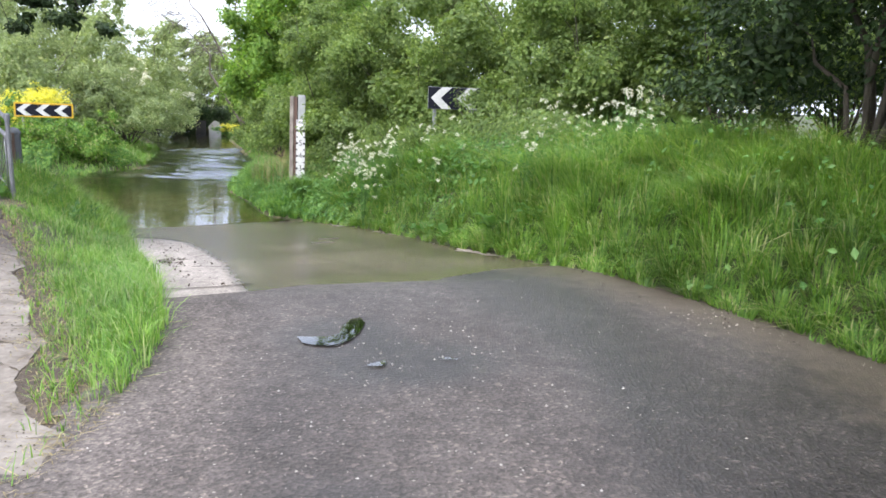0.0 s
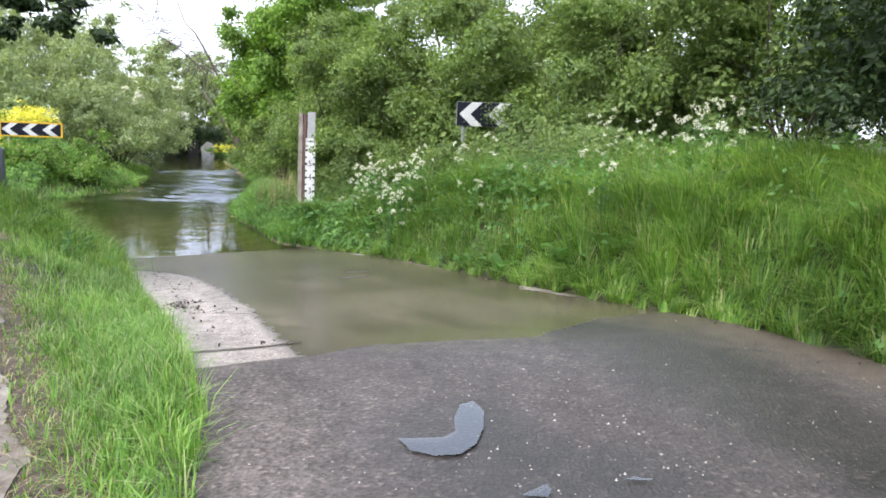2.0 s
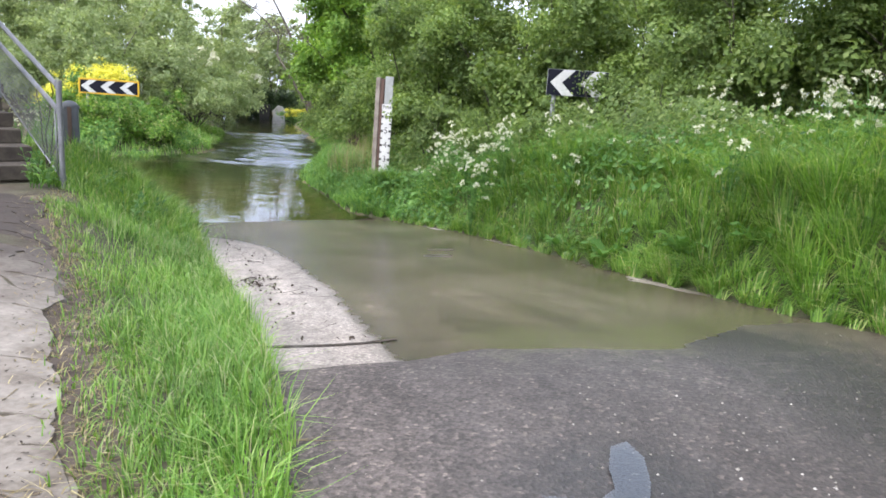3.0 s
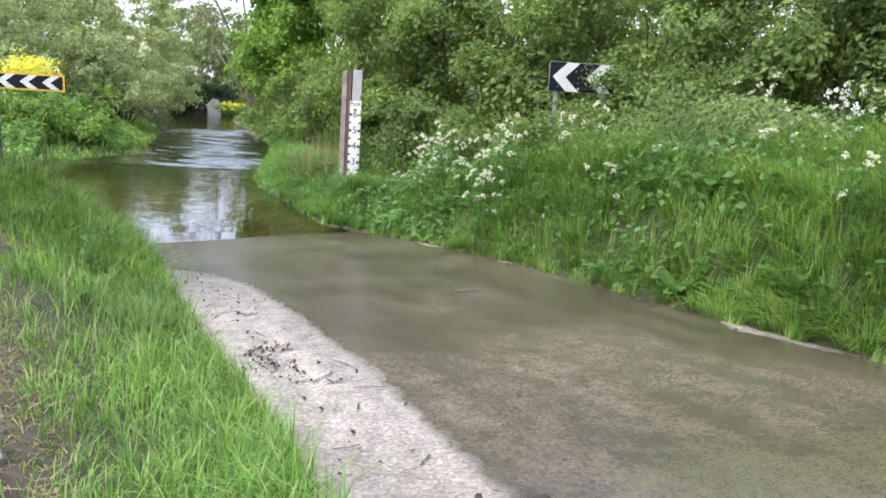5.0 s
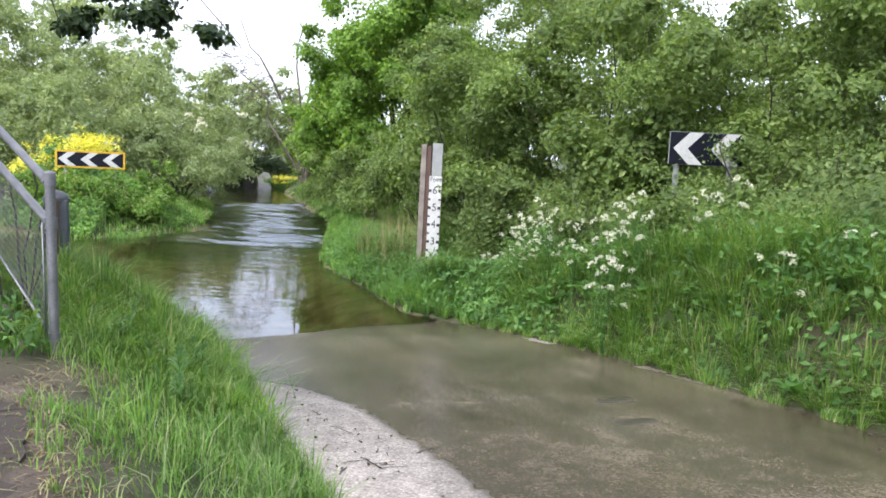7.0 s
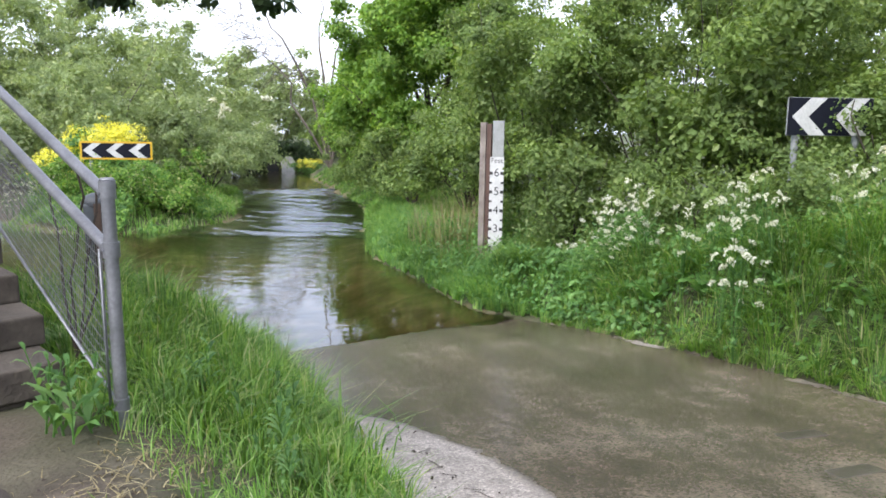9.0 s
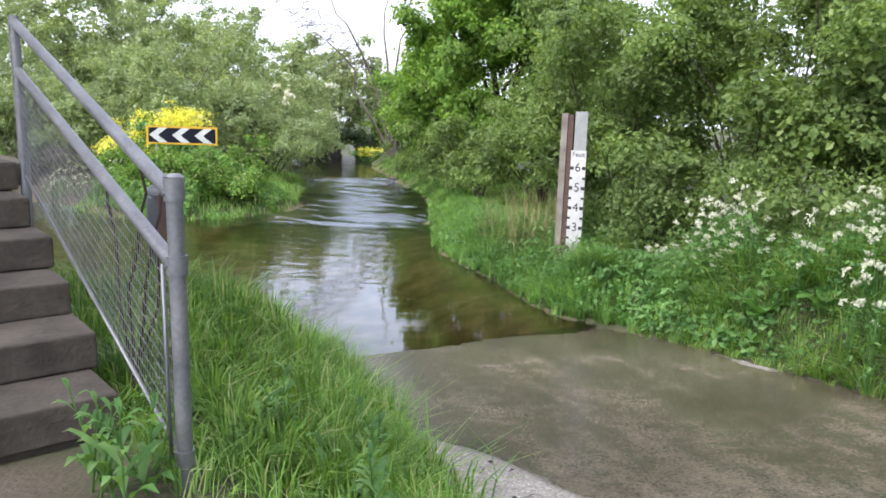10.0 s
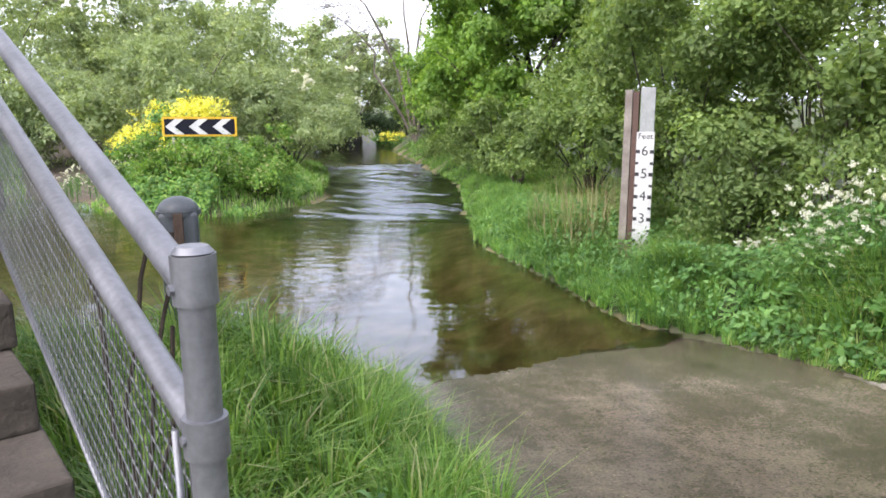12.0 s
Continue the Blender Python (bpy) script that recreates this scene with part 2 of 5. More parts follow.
        c = mix(n, l, "MIX", shown.outputs[0], c.outputs[0], ramp(n, l, fine.outputs[0], tones).outputs[0])
    l.new(c.outputs[0], b.inputs["Base Color"])
    rough = mix(n, l, "MIX", wetness.outputs[0], (0.9,) * 3, (0.26,) * 3 if concrete else (0.42,) * 3)
    l.new(rough.outputs[0], b.inputs["Roughness"])
    h = mix(n, l, "MIX", 0.5, vor.outputs["Distance"], fine.outputs[0])
    bm_ = bump(n, l, b, h.outputs[0], 0.35 if concrete else 0.7, 0.008)
    fade = mix(n, l, "MIX", wetness.outputs[0], (0.4,) * 3 if concrete else (0.8,) * 3, (0.16,) * 3 if concrete else (0.6,) * 3)
    l.new(fade.outputs[0], bm_.inputs["Strength"])
    return m


def make_water(name, scale, strength, tint, dist=0.05, ior=1.4, stir=0.0):
    m, n, l, b = material(name)
    n.remove(b)
    tr, gl = n.new("ShaderNodeBsdfTransparent"), n.new("ShaderNodeBsdfGlossy")
    tr.inputs[0].default_value = (*tint, 1)
    gl.inputs["Roughness"].default_value = 0.02
    gl.inputs["Color"].default_value = (0.88, 0.93, 1, 1)
    fr = n.new("ShaderNodeFresnel")
    fr.inputs["IOR"].default_value = ior
    tc, mp = n.new("ShaderNodeTexCoord"), n.new("ShaderNodeMapping")
    mp.inputs["Scale"].default_value = (0.6, 1.2, 1)
    l.new(tc.outputs["Object"], mp.inputs[0])
    t1 = n.new("ShaderNodeTexNoise")
    t1.inputs["Scale"].default_value, t1.inputs["Detail"].default_value = scale, 3
    l.new(mp.outputs[0], t1.inputs["Vector"])
    bp = n.new("ShaderNodeBump")
    bp.inputs["Strength"].default_value, bp.inputs["Distance"].default_value = strength, dist
    l.new(t1.outputs[0], bp.inputs["Height"])
    if stir:
        sep, up = n.new("ShaderNodeSeparateXYZ"), n.new("ShaderNodeMapRange")
        l.new(tc.outputs["Object"], sep.inputs[0])
        l.new(sep.outputs["Y"], up.inputs["Value"])
        for key, val in (("From Min", 15.0), ("From Max", 22.5), ("To Min", strength), ("To Max", stir)):
            up.inputs[key].default_value = val
        l.new(up.outputs[0], bp.inputs["Strength"])
    for q in (fr, gl):
        l.new(bp.outputs[0], q.inputs["Normal"])
    mx = n.new("ShaderNodeMixShader")
    l.new(fr.outputs[0], mx.inputs[0])
    l.new(tr.outputs[0], mx.inputs[1])
    l.new(gl.outputs[0], mx.inputs[2])
    l.new(mx.outputs[0], n["Material Output"].inputs[0])
    return m


def make_path():
    """Pale concrete, trodden muddy brown towards the steps and painted darker there for the shade."""
    m, n, l, b = material("path_concrete")
    big, small = noise_node(n, l, 1.3, 5), noise_node(n, l, 32, 6)
    stain = noise_node(n, l, 5.5, 6, 0.65)
    both = mix(n, l, "MIX", 0.55, big.outputs[0], stain.outputs[0])
    clean = ramp(n, l, both.outputs[0], [(0.38, (0.11, 0.09, 0.072)), (0.47, (0.19, 0.168, 0.145)), (0.6, (0.255, 0.232, 0.205))])
    shaded_mud = ramp(n, l, big.outputs[0], [(0.3, (0.026, 0.019, 0.015)), (0.7, (0.06, 0.047, 0.04))])
    tc, sep = n.new("ShaderNodeTexCoord"), n.new("ShaderNodeSeparateXYZ")
    l.new(tc.outputs["Object"], sep.inputs[0])
    along, rag = n.new("ShaderNodeMapRange"), n.new("ShaderNodeMath")
    along.inputs["From Min"].default_value, along.inputs["From Max"].default_value = 5.0, 8.2
    l.new(sep.outputs["Y"], along.inputs["Value"])
    rag.operation = "MULTIPLY_ADD"
    l.new(noise_node(n, l, 3.5, 5).outputs[0], rag.inputs[0])
    rag.inputs[1].default_value = 0.5
    l.new(along.outputs[0], rag.inputs[2])
    fac = ramp(n, l, rag.outputs[0], [(0.45, (0, 0, 0)), (0.95, (1, 1, 1))])
    c = mix(n, l, "MIX", fac.outputs[0], clean.outputs[0], shaded_mud.outputs[0])
    c = mix(n, l, "MULTIPLY", 0.7, c.outputs[0], ramp(n, l, small.outputs[0], [(0.3, (0.65,) * 3), (0.65, (1.05,) * 3)]).outputs[0])
    l.new(c.outputs[0], b.inputs["Base Color"])
    b.inputs["Roughness"].default_value = 0.92
    bump(n, l, b, small.outputs[0], 0.5, 0.01)
    return m


M_PATH = make_path()
M_SOIL = make_soil()
M_ASPHALT = make_road("worn_asphalt", False)
M_SLAB = make_road("ford_concrete", True)
M_WATER = make_water("calm_river_water", 2.6, 0.08, (0.76, 0.7, 0.56), 0.03, 1.65, 0.65)
M_RIFFLE = make_water("rippled_river_water", 9.0, 0.25, (0.36, 0.4, 0.38), 0.03, 1.75)
M_PUDDLE = make_water("puddle_water", 3.0, 0.01, (0.6, 0.56, 0.5), 0.02, 1.75)

# ---------------------------------------------------------------- helpers
def link_mesh(name, verts, faces, mat, parent=None, label="", smooth=False):
    me = bpy.data.meshes.new(name)
    me.from_pydata([tuple(v) for v in verts], [], [tuple(f) for f in faces])
    me.update()
    if smooth:
        me.polygons.foreach_set("use_smooth", [True] * len(me.polygons))
    me.materials.append(mat)
    ob = new(name, me)
    if parent is not None:
        ob.parent = parent
    if label:
        ob["label"] = label
    return ob


def part(name, bm, mat, parent=None, label="", smooth=False):
    me = bpy.data.meshes.new(name)
    if smooth:
        for e in bm.edges:
            e.smooth = e.calc_face_angle(0.0) < 0.7
    bm.to_mesh(me)
    bm.free()
    if smooth:
        me.polygons.foreach_set("use_smooth", [True] * len(me.polygons))
    me.materials.append(mat)
    ob = new(name, me)
    if parent is not None:
        ob.parent = parent
    if label:
        ob["label"] = label
    return ob


def thing(name, place, label, category, group="", turn=0.0):
    e = new(name)
    e.empty_display_size = 0.1
    e.matrix_basis = pose(*place, 0, 0, turn)
    return tagged(e, label, category, group)


def box(sx, sy, sz, m=None, bevel=0.006, segments=2, bm=None):
    bm = bm or bmesh.new()
    r = bmesh.ops.create_cube(bm, size=1, matrix=(m or Matrix()) @ Matrix.Diagonal((sx, sy, sz, 1)))
    if bevel:
        edges = list({e for v in r["verts"] for e in v.link_edges})
        bmesh.ops.bevel(bm, geom=edges, offset=bevel, segments=segments, affect="EDGES", profile=0.6)
    return bm


def tube(a, b, r1, r2=None, sides=14, bm=None):
    bm = bm or bmesh.new()
    a, b = Vector(a), Vector(b)
    q = (b - a).to_track_quat("Z", "Y").to_matrix().to_4x4()
    bmesh.ops.create_cone(bm, cap_ends=True, segments=sides, radius1=r1, radius2=r1 if r2 is None else r2, depth=(b - a).length, matrix=Matrix.Translation((a + b) / 2) @ q)
    return bm


def smoothstep(x):
    x = np.clip(x, 0, 1)
    return x * x * (3 - 2 * x)


def poly_dist(px, py, line):
    """Distance of points to an open polyline."""
    best = np.full(px.shape, 1e9)
    for (x0, y0), (x1, y1) in zip(line[:-1], line[1:]):
        dx, dy = x1 - x0, y1 - y0
        t = np.clip(((px - x0) * dx + (py - y0) * dy) / (dx * dx + dy * dy), 0, 1)
        best = np.minimum(best, np.hypot(px - x0 - t * dx, py - y0 - t * dy))
    return best


def inside(px, py, ring):
    c = np.zeros(px.shape, bool)
    for (x0, y0), (x1, y1) in zip(ring, ring[1:] + ring[:1]):
        if y0 == y1:
            continue
        hit = ((y0 > py) != (y1 > py)) & (px < (x1 - x0) * (py - y0) / (y1 - y0) + x0)
        c ^= hit
    return c


def value_noise(px, py, scale, seed):
    rs = np.random.RandomState(seed)
    g = rs.rand(64, 64)
    x, y = px * scale + 1000, py * scale + 1000
    i, j = np.floor(x).astype(int), np.floor(y).astype(int)
    u, v = smoothstep(x - i), smoothstep(y - j)
    a, b, c, d = (g[(i + p) % 64, (j + q) % 64] for p, q in ((0, 0), (1, 0), (0, 1), (1, 1)))
    return (a * (1 - u) + b * u) * (1 - v) + (c * (1 - u) + d * u) * v


# ---------------------------------------------------------------- plan
WATER = -0.55
RIGHT = [(3.3, -14), (3.15, 0), (2.95, 3), (2.75, 4.7), (2.15, 5.8), (1.4, 6.9), (0.75, 8.1), (0.0, 9.6), (-0.65, 11.1), (-1.25, 12.4), (-2.2, 14.05), (-3.0, 15.3), (-3.55, 16.0), (-4.2, 16.3)]
BANK = [(-4.2, 16.3), (-4.45, 16.6), (-4.9, 17.4), (-5.45, 18.5), (-6.25, 19.8), (-6.95, 21.1), (-7.4, 23.2), (-7.9, 25), (-9.0, 30), (-12.2, 38), (-15.6, 46), (-18.5, 56), (-20, 62)]
LEFT = [(-0.95, -14), (-0.98, 0), (-1.1, 2.2), (-1.16, 3.3), (-1.25, 4.1), (-1.45, 4.8), (-1.78, 5.5), (-2.52, 7.0), (-3.08, 8.0), (-3.82, 9.4), (-4.45, 10.6), (-5.22, 12.0), (-5.8, 13.0), (-6.15, 13.6)]
FARBANK = [(-26, 62), (-24, 54), (-21.5, 47), (-18, 40), (-15.5, 35), (-13.9, 30.9), (-12.7, 27.5), (-12.45, 25.6), (-12.85, 23.65), (-13.6, 23.05), (-15.5, 23.3), (-17.5, 24.4), (-19, 25.3), (-24, 25.2), (-40, 24)]
NEARBANK = [(-40, 14), (-25, 14.2), (-14, 13.2), (-9.5, 12.6), (-7.6, 12.7), (-6.6, 13.1), (-6.15, 13.6)]
SLAB_END = [(-6.3, 13.9), (-5.4, 14.7), (-4.43, 15.76), (-4.05, 16.2)]
ROAD_RING = RIGHT + SLAB_END[::-1] + LEFT[::-1]
RIVER_RING = BANK + FARBANK + NEARBANK + SLAB_END
PATH_R = [(-1.05, -14), (-1.06, 1.5), (-1.1, 2.9), (-1.3, 3.4), (-1.75, 4.1), (-2.15, 4.6), (-3.15, 6.1), (-4.0, 7.2), (-4.95, 8.35)]
PATH_L = [(-2.4, -14), (-2.4, 0.5), (-2.5, 2.6), (-2.75, 3.6), (-3.1, 4.6), (-3.5, 5.3), (-4.05, 6.15), (-4.9, 7.2), (-5.85, 8.4)]
PATH_RING = PATH_R + PATH_L[::-1]
RAMP_RING = [(-17.3, 24.2), (-20, 25.2), (-31, 37), (-29, 40), (-20.5, 31.0), (-17.4, 26.6)]


def road_z(x, y):
    s = -0.445 * x + 0.895 * y
    return np.where(s < 5.5, 0.56, 0.56 - 0.108 * (s - 5.5))


def ground_z(x, y):
    x, y = np.asarray(x, float), np.asarray(y, float)
    rz = road_z(x, y)
    d_right, d_left = poly_dist(x, y, RIGHT + BANK[1:]), poly_dist(x, y, LEFT)
    d_river = np.minimum(poly_dist(x, y, BANK), poly_dist(x, y, FARBANK + NEARBANK))
    on_road, in_river = inside(x, y, ROAD_RING), inside(x, y, RIVER_RING)
    rx = np.interp(y, [p[1] for p in RIGHT + BANK[1:]], [p[0] for p in RIGHT + BANK[1:]])
    right = x > rx
    far = (~right) & ((y > 24.0) | ((y > 19) & (x < -11)))
    lump = 0.12 * (value_noise(x, y, 0.7, 3) - 0.5) + 0.05 * (value_noise(x, y, 2.3, 4) - 0.5)
    # the right bank
    amp = np.interp(y, [2, 5, 8, 10, 14.5, 16.5, 18, 30], [0.3, 0.4, 0.65, 0.85, 0.9, 0.45, 0.22, 0.5])
    zr = np.maximum(rz, WATER + 0.02) + amp * smoothstep(d_right / 0.9) + 0.28 * smoothstep((d_right - 0.8) / 3.5) + lump * smoothstep(d_right / 0.8)
    # the verge, the path and what lies beside it
    lz = np.interp(y, [2, 5, 8.3, 12], [0.575, 0.62, 0.72, 0.72])
    zl = np.maximum(rz, WATER) + (lz - np.maximum(rz, WATER)) * smoothstep(d_left / 1.5) + 0.5 * lump * smoothstep(d_left / 0.6) * (1 - inside(x, y, PATH_RING))
    zl = np.minimum(zl, WATER + 0.05 + 0.75 * d_river ** 0.8)
    # beyond the river
    zf = WATER + 0.04 + 0.3 * smoothstep(d_river / 1.0) + 0.65 * smoothstep((d_river - 0.6) / 3.5) + 2.2 * lump
    zf = np.where(inside(x, y, RAMP_RING), WATER + 0.03 + 0.075 * d_river, zf)
    z = np.where(far, zf, np.where(right, zr, zl))
    z = np.where(on_road, rz - 0.05, z)
    z = np.where(in_river, WATER + 0.03 - 0.42 * smoothstep(d_river / 1.6) - 0.1 * smoothstep((d_river - 1.5) / 3) + 0.6 * lump - 0.08, z)
    return z


# ---------------------------------------------------------------- ground, road, water
xs = np.concatenate([[-1800, -700, -300, -140, -90], np.arange(-60, -10, 0.8), np.arange(-10, 6, 0.12), np.arange(6, 30, 0.9), [34, 45, 70, 140, 400, 1800]])
ys = np.concatenate([[-1500, -500, -160, -60, -30], np.arange(-15, -1, 1.0), np.arange(-1, 20, 0.12), np.arange(20, 66, 0.7), [70, 80, 100, 150, 300, 700, 1800]])
gx, gy = np.meshgrid(xs, ys)
gz = ground_z(gx.ravel(), gy.ravel())
nx, ny = len(xs), len(ys)
idx = np.arange(nx * ny).reshape(ny, nx)
quads = np.stack([idx[:-1, :-1], idx[:-1, 1:], idx[1:, 1:], idx[1:, :-1]], -1).reshape(-1, 4)
ground = link_mesh("ground", np.stack([gx.ravel(), gy.ravel(), gz], -1).tolist(), quads.tolist(), M_SOIL, None, "", True)
tagged(ground, "grassy riverside ground with bare earth beside the path", "ground", "", "structure")
fx, fy = gx.ravel(), gy.ravel()
worn = np.clip(1.2 - poly_dist(fx, fy, PATH_R) / 0.5, 0, 1) * (fy < 9.2)
worn = np.maximum(worn, np.clip(1.3 - np.hypot((fx + 5.9) / 1.0, (fy - 8.2) / 0.9), 0, 1))
worn = np.maximum(worn, inside(fx, fy, RAMP_RING) * 1.0)
worn = np.maximum(worn, 0.5 * np.clip(1.1 - poly_dist(fx, fy, RIGHT) / 0.15, 0, 1))
worn = np.maximum(worn, np.clip(1.1 - poly_dist(fx, fy, LEFT) / 0.12, 0, 1))
for attr, vals in (("worn", worn), ("bed", inside(fx, fy, RIVER_RING) * 1.0)):
    a = ground.data.attributes.new(attr, "FLOAT", "POINT")
    a.data.foreach_set("value", vals.astype(np.float32))

WET_EDGE = [(-1.3, 5.8), (-1.55, 6.3), (-2.3, 7.95), (-3.2, 9.6), (-3.85, 10.65), (-4.5, 11.3), (-5.1, 11.65), (-6.4, 12.2), (-7.0, 13.5)]
JOINT = [(-2.4, 5.35), (-1.8, 5.6), (-1.4, 5.83), (-0.9, 6.22), (-0.3, 6.36), (0.05, 6.45), (0.59, 7.2), (1.3, 7.5), (2.6, 8.0)]


def road_piece(name, step, keep, wet_of, mat, lift):
    """A skin of the road on a fine grid, trimmed to the kerbless edges."""
    ax, ay = np.arange(-7, 3.6, step), np.arange(keep[0], keep[1], step)
    px, py = np.meshgrid(ax, ay)
    px, py = px.ravel(), py.ravel()
    edge = 0.10 * (value_noise(px, py, 3.1, 9) - 0.5) + 0.06 * (value_noise(px, py, 9, 10) - 0.5)
    dl = poly_dist(px, py, RIGHT + SLAB_END[::-1])
    dl = np.minimum(dl, poly_dist(px, py, LEFT))
    ins = inside(px, py, ROAD_RING)
    sd = np.where(ins, dl, -dl) + edge
    jx = np.interp(px, [p[0] for p in JOINT], [p[1] for p in JOINT]) + 0.08 * (value_noise(px, py, 4, 12) - 0.5)
    if mat is M_SLAB:
        jd = py - jx + 0.3
    else:
        jd = jx - py
        py = np.where((jd < 0) & (jd > -2 * step), jx, py)
        jd = jd + 1.3 * step
    d_end = poly_dist(px, py, SLAB_END)
    ok = ((sd > -0.03) | ((sd > -0.22) & (d_end > 0.5) & (-0.445 * px + 0.895 * py < 15.2))) & (jd > 0)
    z = road_z(px, py) + lift + 0.012 * (value_noise(px, py, 0.9, 5) - 0.5)
    w = wet_of(px, py)
    nxx = len(ax)
    ii = np.arange(len(px)).reshape(len(ay), nxx)
    q = np.stack([ii[:-1, :-1], ii[:-1, 1:], ii[1:, 1:], ii[1:, :-1]], -1).reshape(-1, 4)
    q = q[ok[q].all(1)]
    used = np.unique(q)
    remap = np.full(len(px), -1)
    remap[used] = np.arange(len(used))
    ob = link_mesh(name, np.stack([px, py, z], -1)[used].tolist(), remap[q].tolist(), mat, None, "", True)
    inner = np.clip((px - np.interp(py, [6.3, 9.6, 13.5], [-1.3, -3.0, -5.8])) / 0.5, 0, 1)
    algae = 0.38 * np.exp(-((py - jx - 0.25) / 0.45) ** 2) * inner + 0.14 * (mat is M_SLAB) * value_noise(px, py, 0.5, 15) * inner
    d_edge = poly_dist(px, py, RIGHT)
    dirt = 0.7 * np.clip(1 - d_edge / (0.5 + 0.5 * value_noise(px, py, 0.7, 16)), 0, 1) * np.clip((9.5 - py) / 2.5, 0, 1)
    for attr, vals in (("wet", w), ("algae", algae), ("dirt", dirt)):
        a = ob.data.attributes.new(attr, "FLOAT", "POINT")
        a.data.foreach_set("value", vals[used].astype(np.float32))
    return ob


def slab_wet(px, py):
    side = np.interp(py, [p[1] for p in WET_EDGE], [p[0] for p in WET_EDGE])
    a = (px - side) * 0.85 / 0.25 * 0.25 + 0.47
    rightedge = poly_dist(px, py, RIGHT)
    b = 0.5 + 0.5 * (value_noise(px, py, 0.9, 77) - 0.5) + 0.25 * (value_noise(px, py, 4, 78) - 0.5) + rightedge / 0.2 * 0.25 + 0.5 * np.clip((py - 14.6) / 1.5, 0, 1)
    low = np.clip((-0.445 * px + 0.895 * py - 14.0) / 1.3, 0, 1)
    return np.clip(np.maximum(np.minimum(a, b), low), 0, 1)


def asphalt_wet(px, py):
    s = -0.445 * px + 0.895 * py
    w = 0.2 + 0.4 * np.clip((s - 3.3) / 2.6, 0, 1) * np.clip((px + 1.4) / 1.2, 0, 1) + 0.35 * (value_noise(px, py, 0.55, 21) - 0.4)
    w = w + 0.45 * np.clip(1 - np.abs(px - 1.6 + 0.25 * (py - 3)) / 0.7, 0, 1)
    # darker and smoother towards the right edge near the start
    w = w + 0.9 * np.clip((px - 0.9) / 1.3, 0, 1) * np.clip((5.6 - py) / 2.0, 0, 1)
    w = w - 0.5 * np.clip(1 - poly_dist(px, py, LEFT) / 0.7, 0, 1) 
    for cx, cy in ((-0.36, 4.85), (-0.08, 4.36), (0.3, 4.48), (0.02, 2.75)):
        w = w + 0.5 * np.clip(1.2 - np.hypot(px - cx, py - cy) / 0.4, 0, 1)
    return np.clip(w, 0, 1)


asphalt = tagged(road_piece("road", 0.08, (-14, 9.4), asphalt_wet, M_ASPHALT, 0.008), "worn damp asphalt lane with loose pale grit", "road", "", "structure")
slab = tagged(road_piece("ford_slab", 0.07, (5.2, 17.2), slab_wet, M_SLAB, 0.0), "concrete ford ramp, wet over most of its width and dry at the verge", "road", "", "structure")


def flat_sheet(name, ring, z, mat):
    bm = bmesh.new()
    bm.faces.new([bm.verts.new((x, y, z)) for x, y in ring])
    bmesh.ops.triangulate(bm, faces=bm.faces)
    return part(name, bm, mat)


calm = [(-3.2, 17.2), (-3.0, 18.3), (-6.0, 20.5), (-6.6, 23.3), (-9.36, 23.35), (-11.5, 23.1), (-14.5, 24.6), (-19.5, 26.8), (-24, 26.5), (-42, 25.5), (-42, 13), (-25, 13.2), (-14, 12.2), (-9.5, 11.7), (-7.4, 11.9), (-5.4, 13.0)]
water = flat_sheet("water", calm, WATER, M_WATER)
tagged(water, "calm shallow river water over a silty bed", "water", "", "structure")
rapid = [(-6.6, 23.2), (-7.0, 25), (-8.2, 30), (-11.2, 37.8), (-16.6, 37.6), (-14.4, 31), (-12.0, 27.5), (-11.8, 25.6), (-12.6, 23.3), (-11.5, 23.0), (-9.36, 23.25)]


def ripple_sheet(name, ring, z, mat, step=0.09):
    """Broken water over a shallow bed: a grid of short crests lying across the flow."""
    ax = np.arange(min(p[0] for p in ring), max(p[0] for p in ring) + step, step)
    ay = np.arange(min(p[1] for p in ring), max(p[1] for p in ring) + step, step)
    px, py = (q.ravel() for q in np.meshgrid(ax, ay))
    f, g = 0.36 * px + 0.93 * py, 0.93 * px - 0.36 * py
    f = f + 0.5 * value_noise(px, py, 0.8, 91)
    chop = value_noise(g * 0.2, f, 2.6, 92) + 0.5 * value_noise(g * 0.25, f, 5.2, 93)
    rough = 0.8 + 0.6 * smoothstep((value_noise(g * 0.5, f, 0.45, 94) - 0.25) * 2)
    pz = z + 0.1 * (chop - 0.75) * rough * smoothstep((py - 23.0) / 1.2)
    ok = inside(px, py, ring)
    ii = np.arange(len(px)).reshape(len(ay), len(ax))
    q = np.stack([ii[:-1, :-1], ii[:-1, 1:], ii[1:, 1:], ii[1:, :-1]], -1).reshape(-1, 4)
    q = q[ok[q].any(1)]
    used = np.unique(q)
    remap = np.full(len(px), -1)
    remap[used] = np.arange(len(used))
    return link_mesh(name, np.stack([px, py, pz], -1)[used].tolist(), remap[q].tolist(), mat, None, "", True)


riffle = ripple_sheet("water", rapid, WATER + 0.004, M_RIFFLE)
tagged(riffle, "rippled shallow run of river water", "water", "", "structure")
pool = [(-11.2, 37.8), (-14.5, 46), (-17.5, 57), (-19, 64), (-27, 64), (-25.5, 54), (-22.5, 46.5), (-18.6, 40), (-16.6, 37.6)]
far_water = flat_sheet("water", pool, WATER + 0.004, M_WATER)
tagged(far_water, "dark still river pool under trees", "water", "", "structure")


def puddle(ring, z):
    return tagged(flat_sheet("puddle", ring, z, M_PUDDLE), "shallow puddle lying on the asphalt", "puddle", "", "structure")


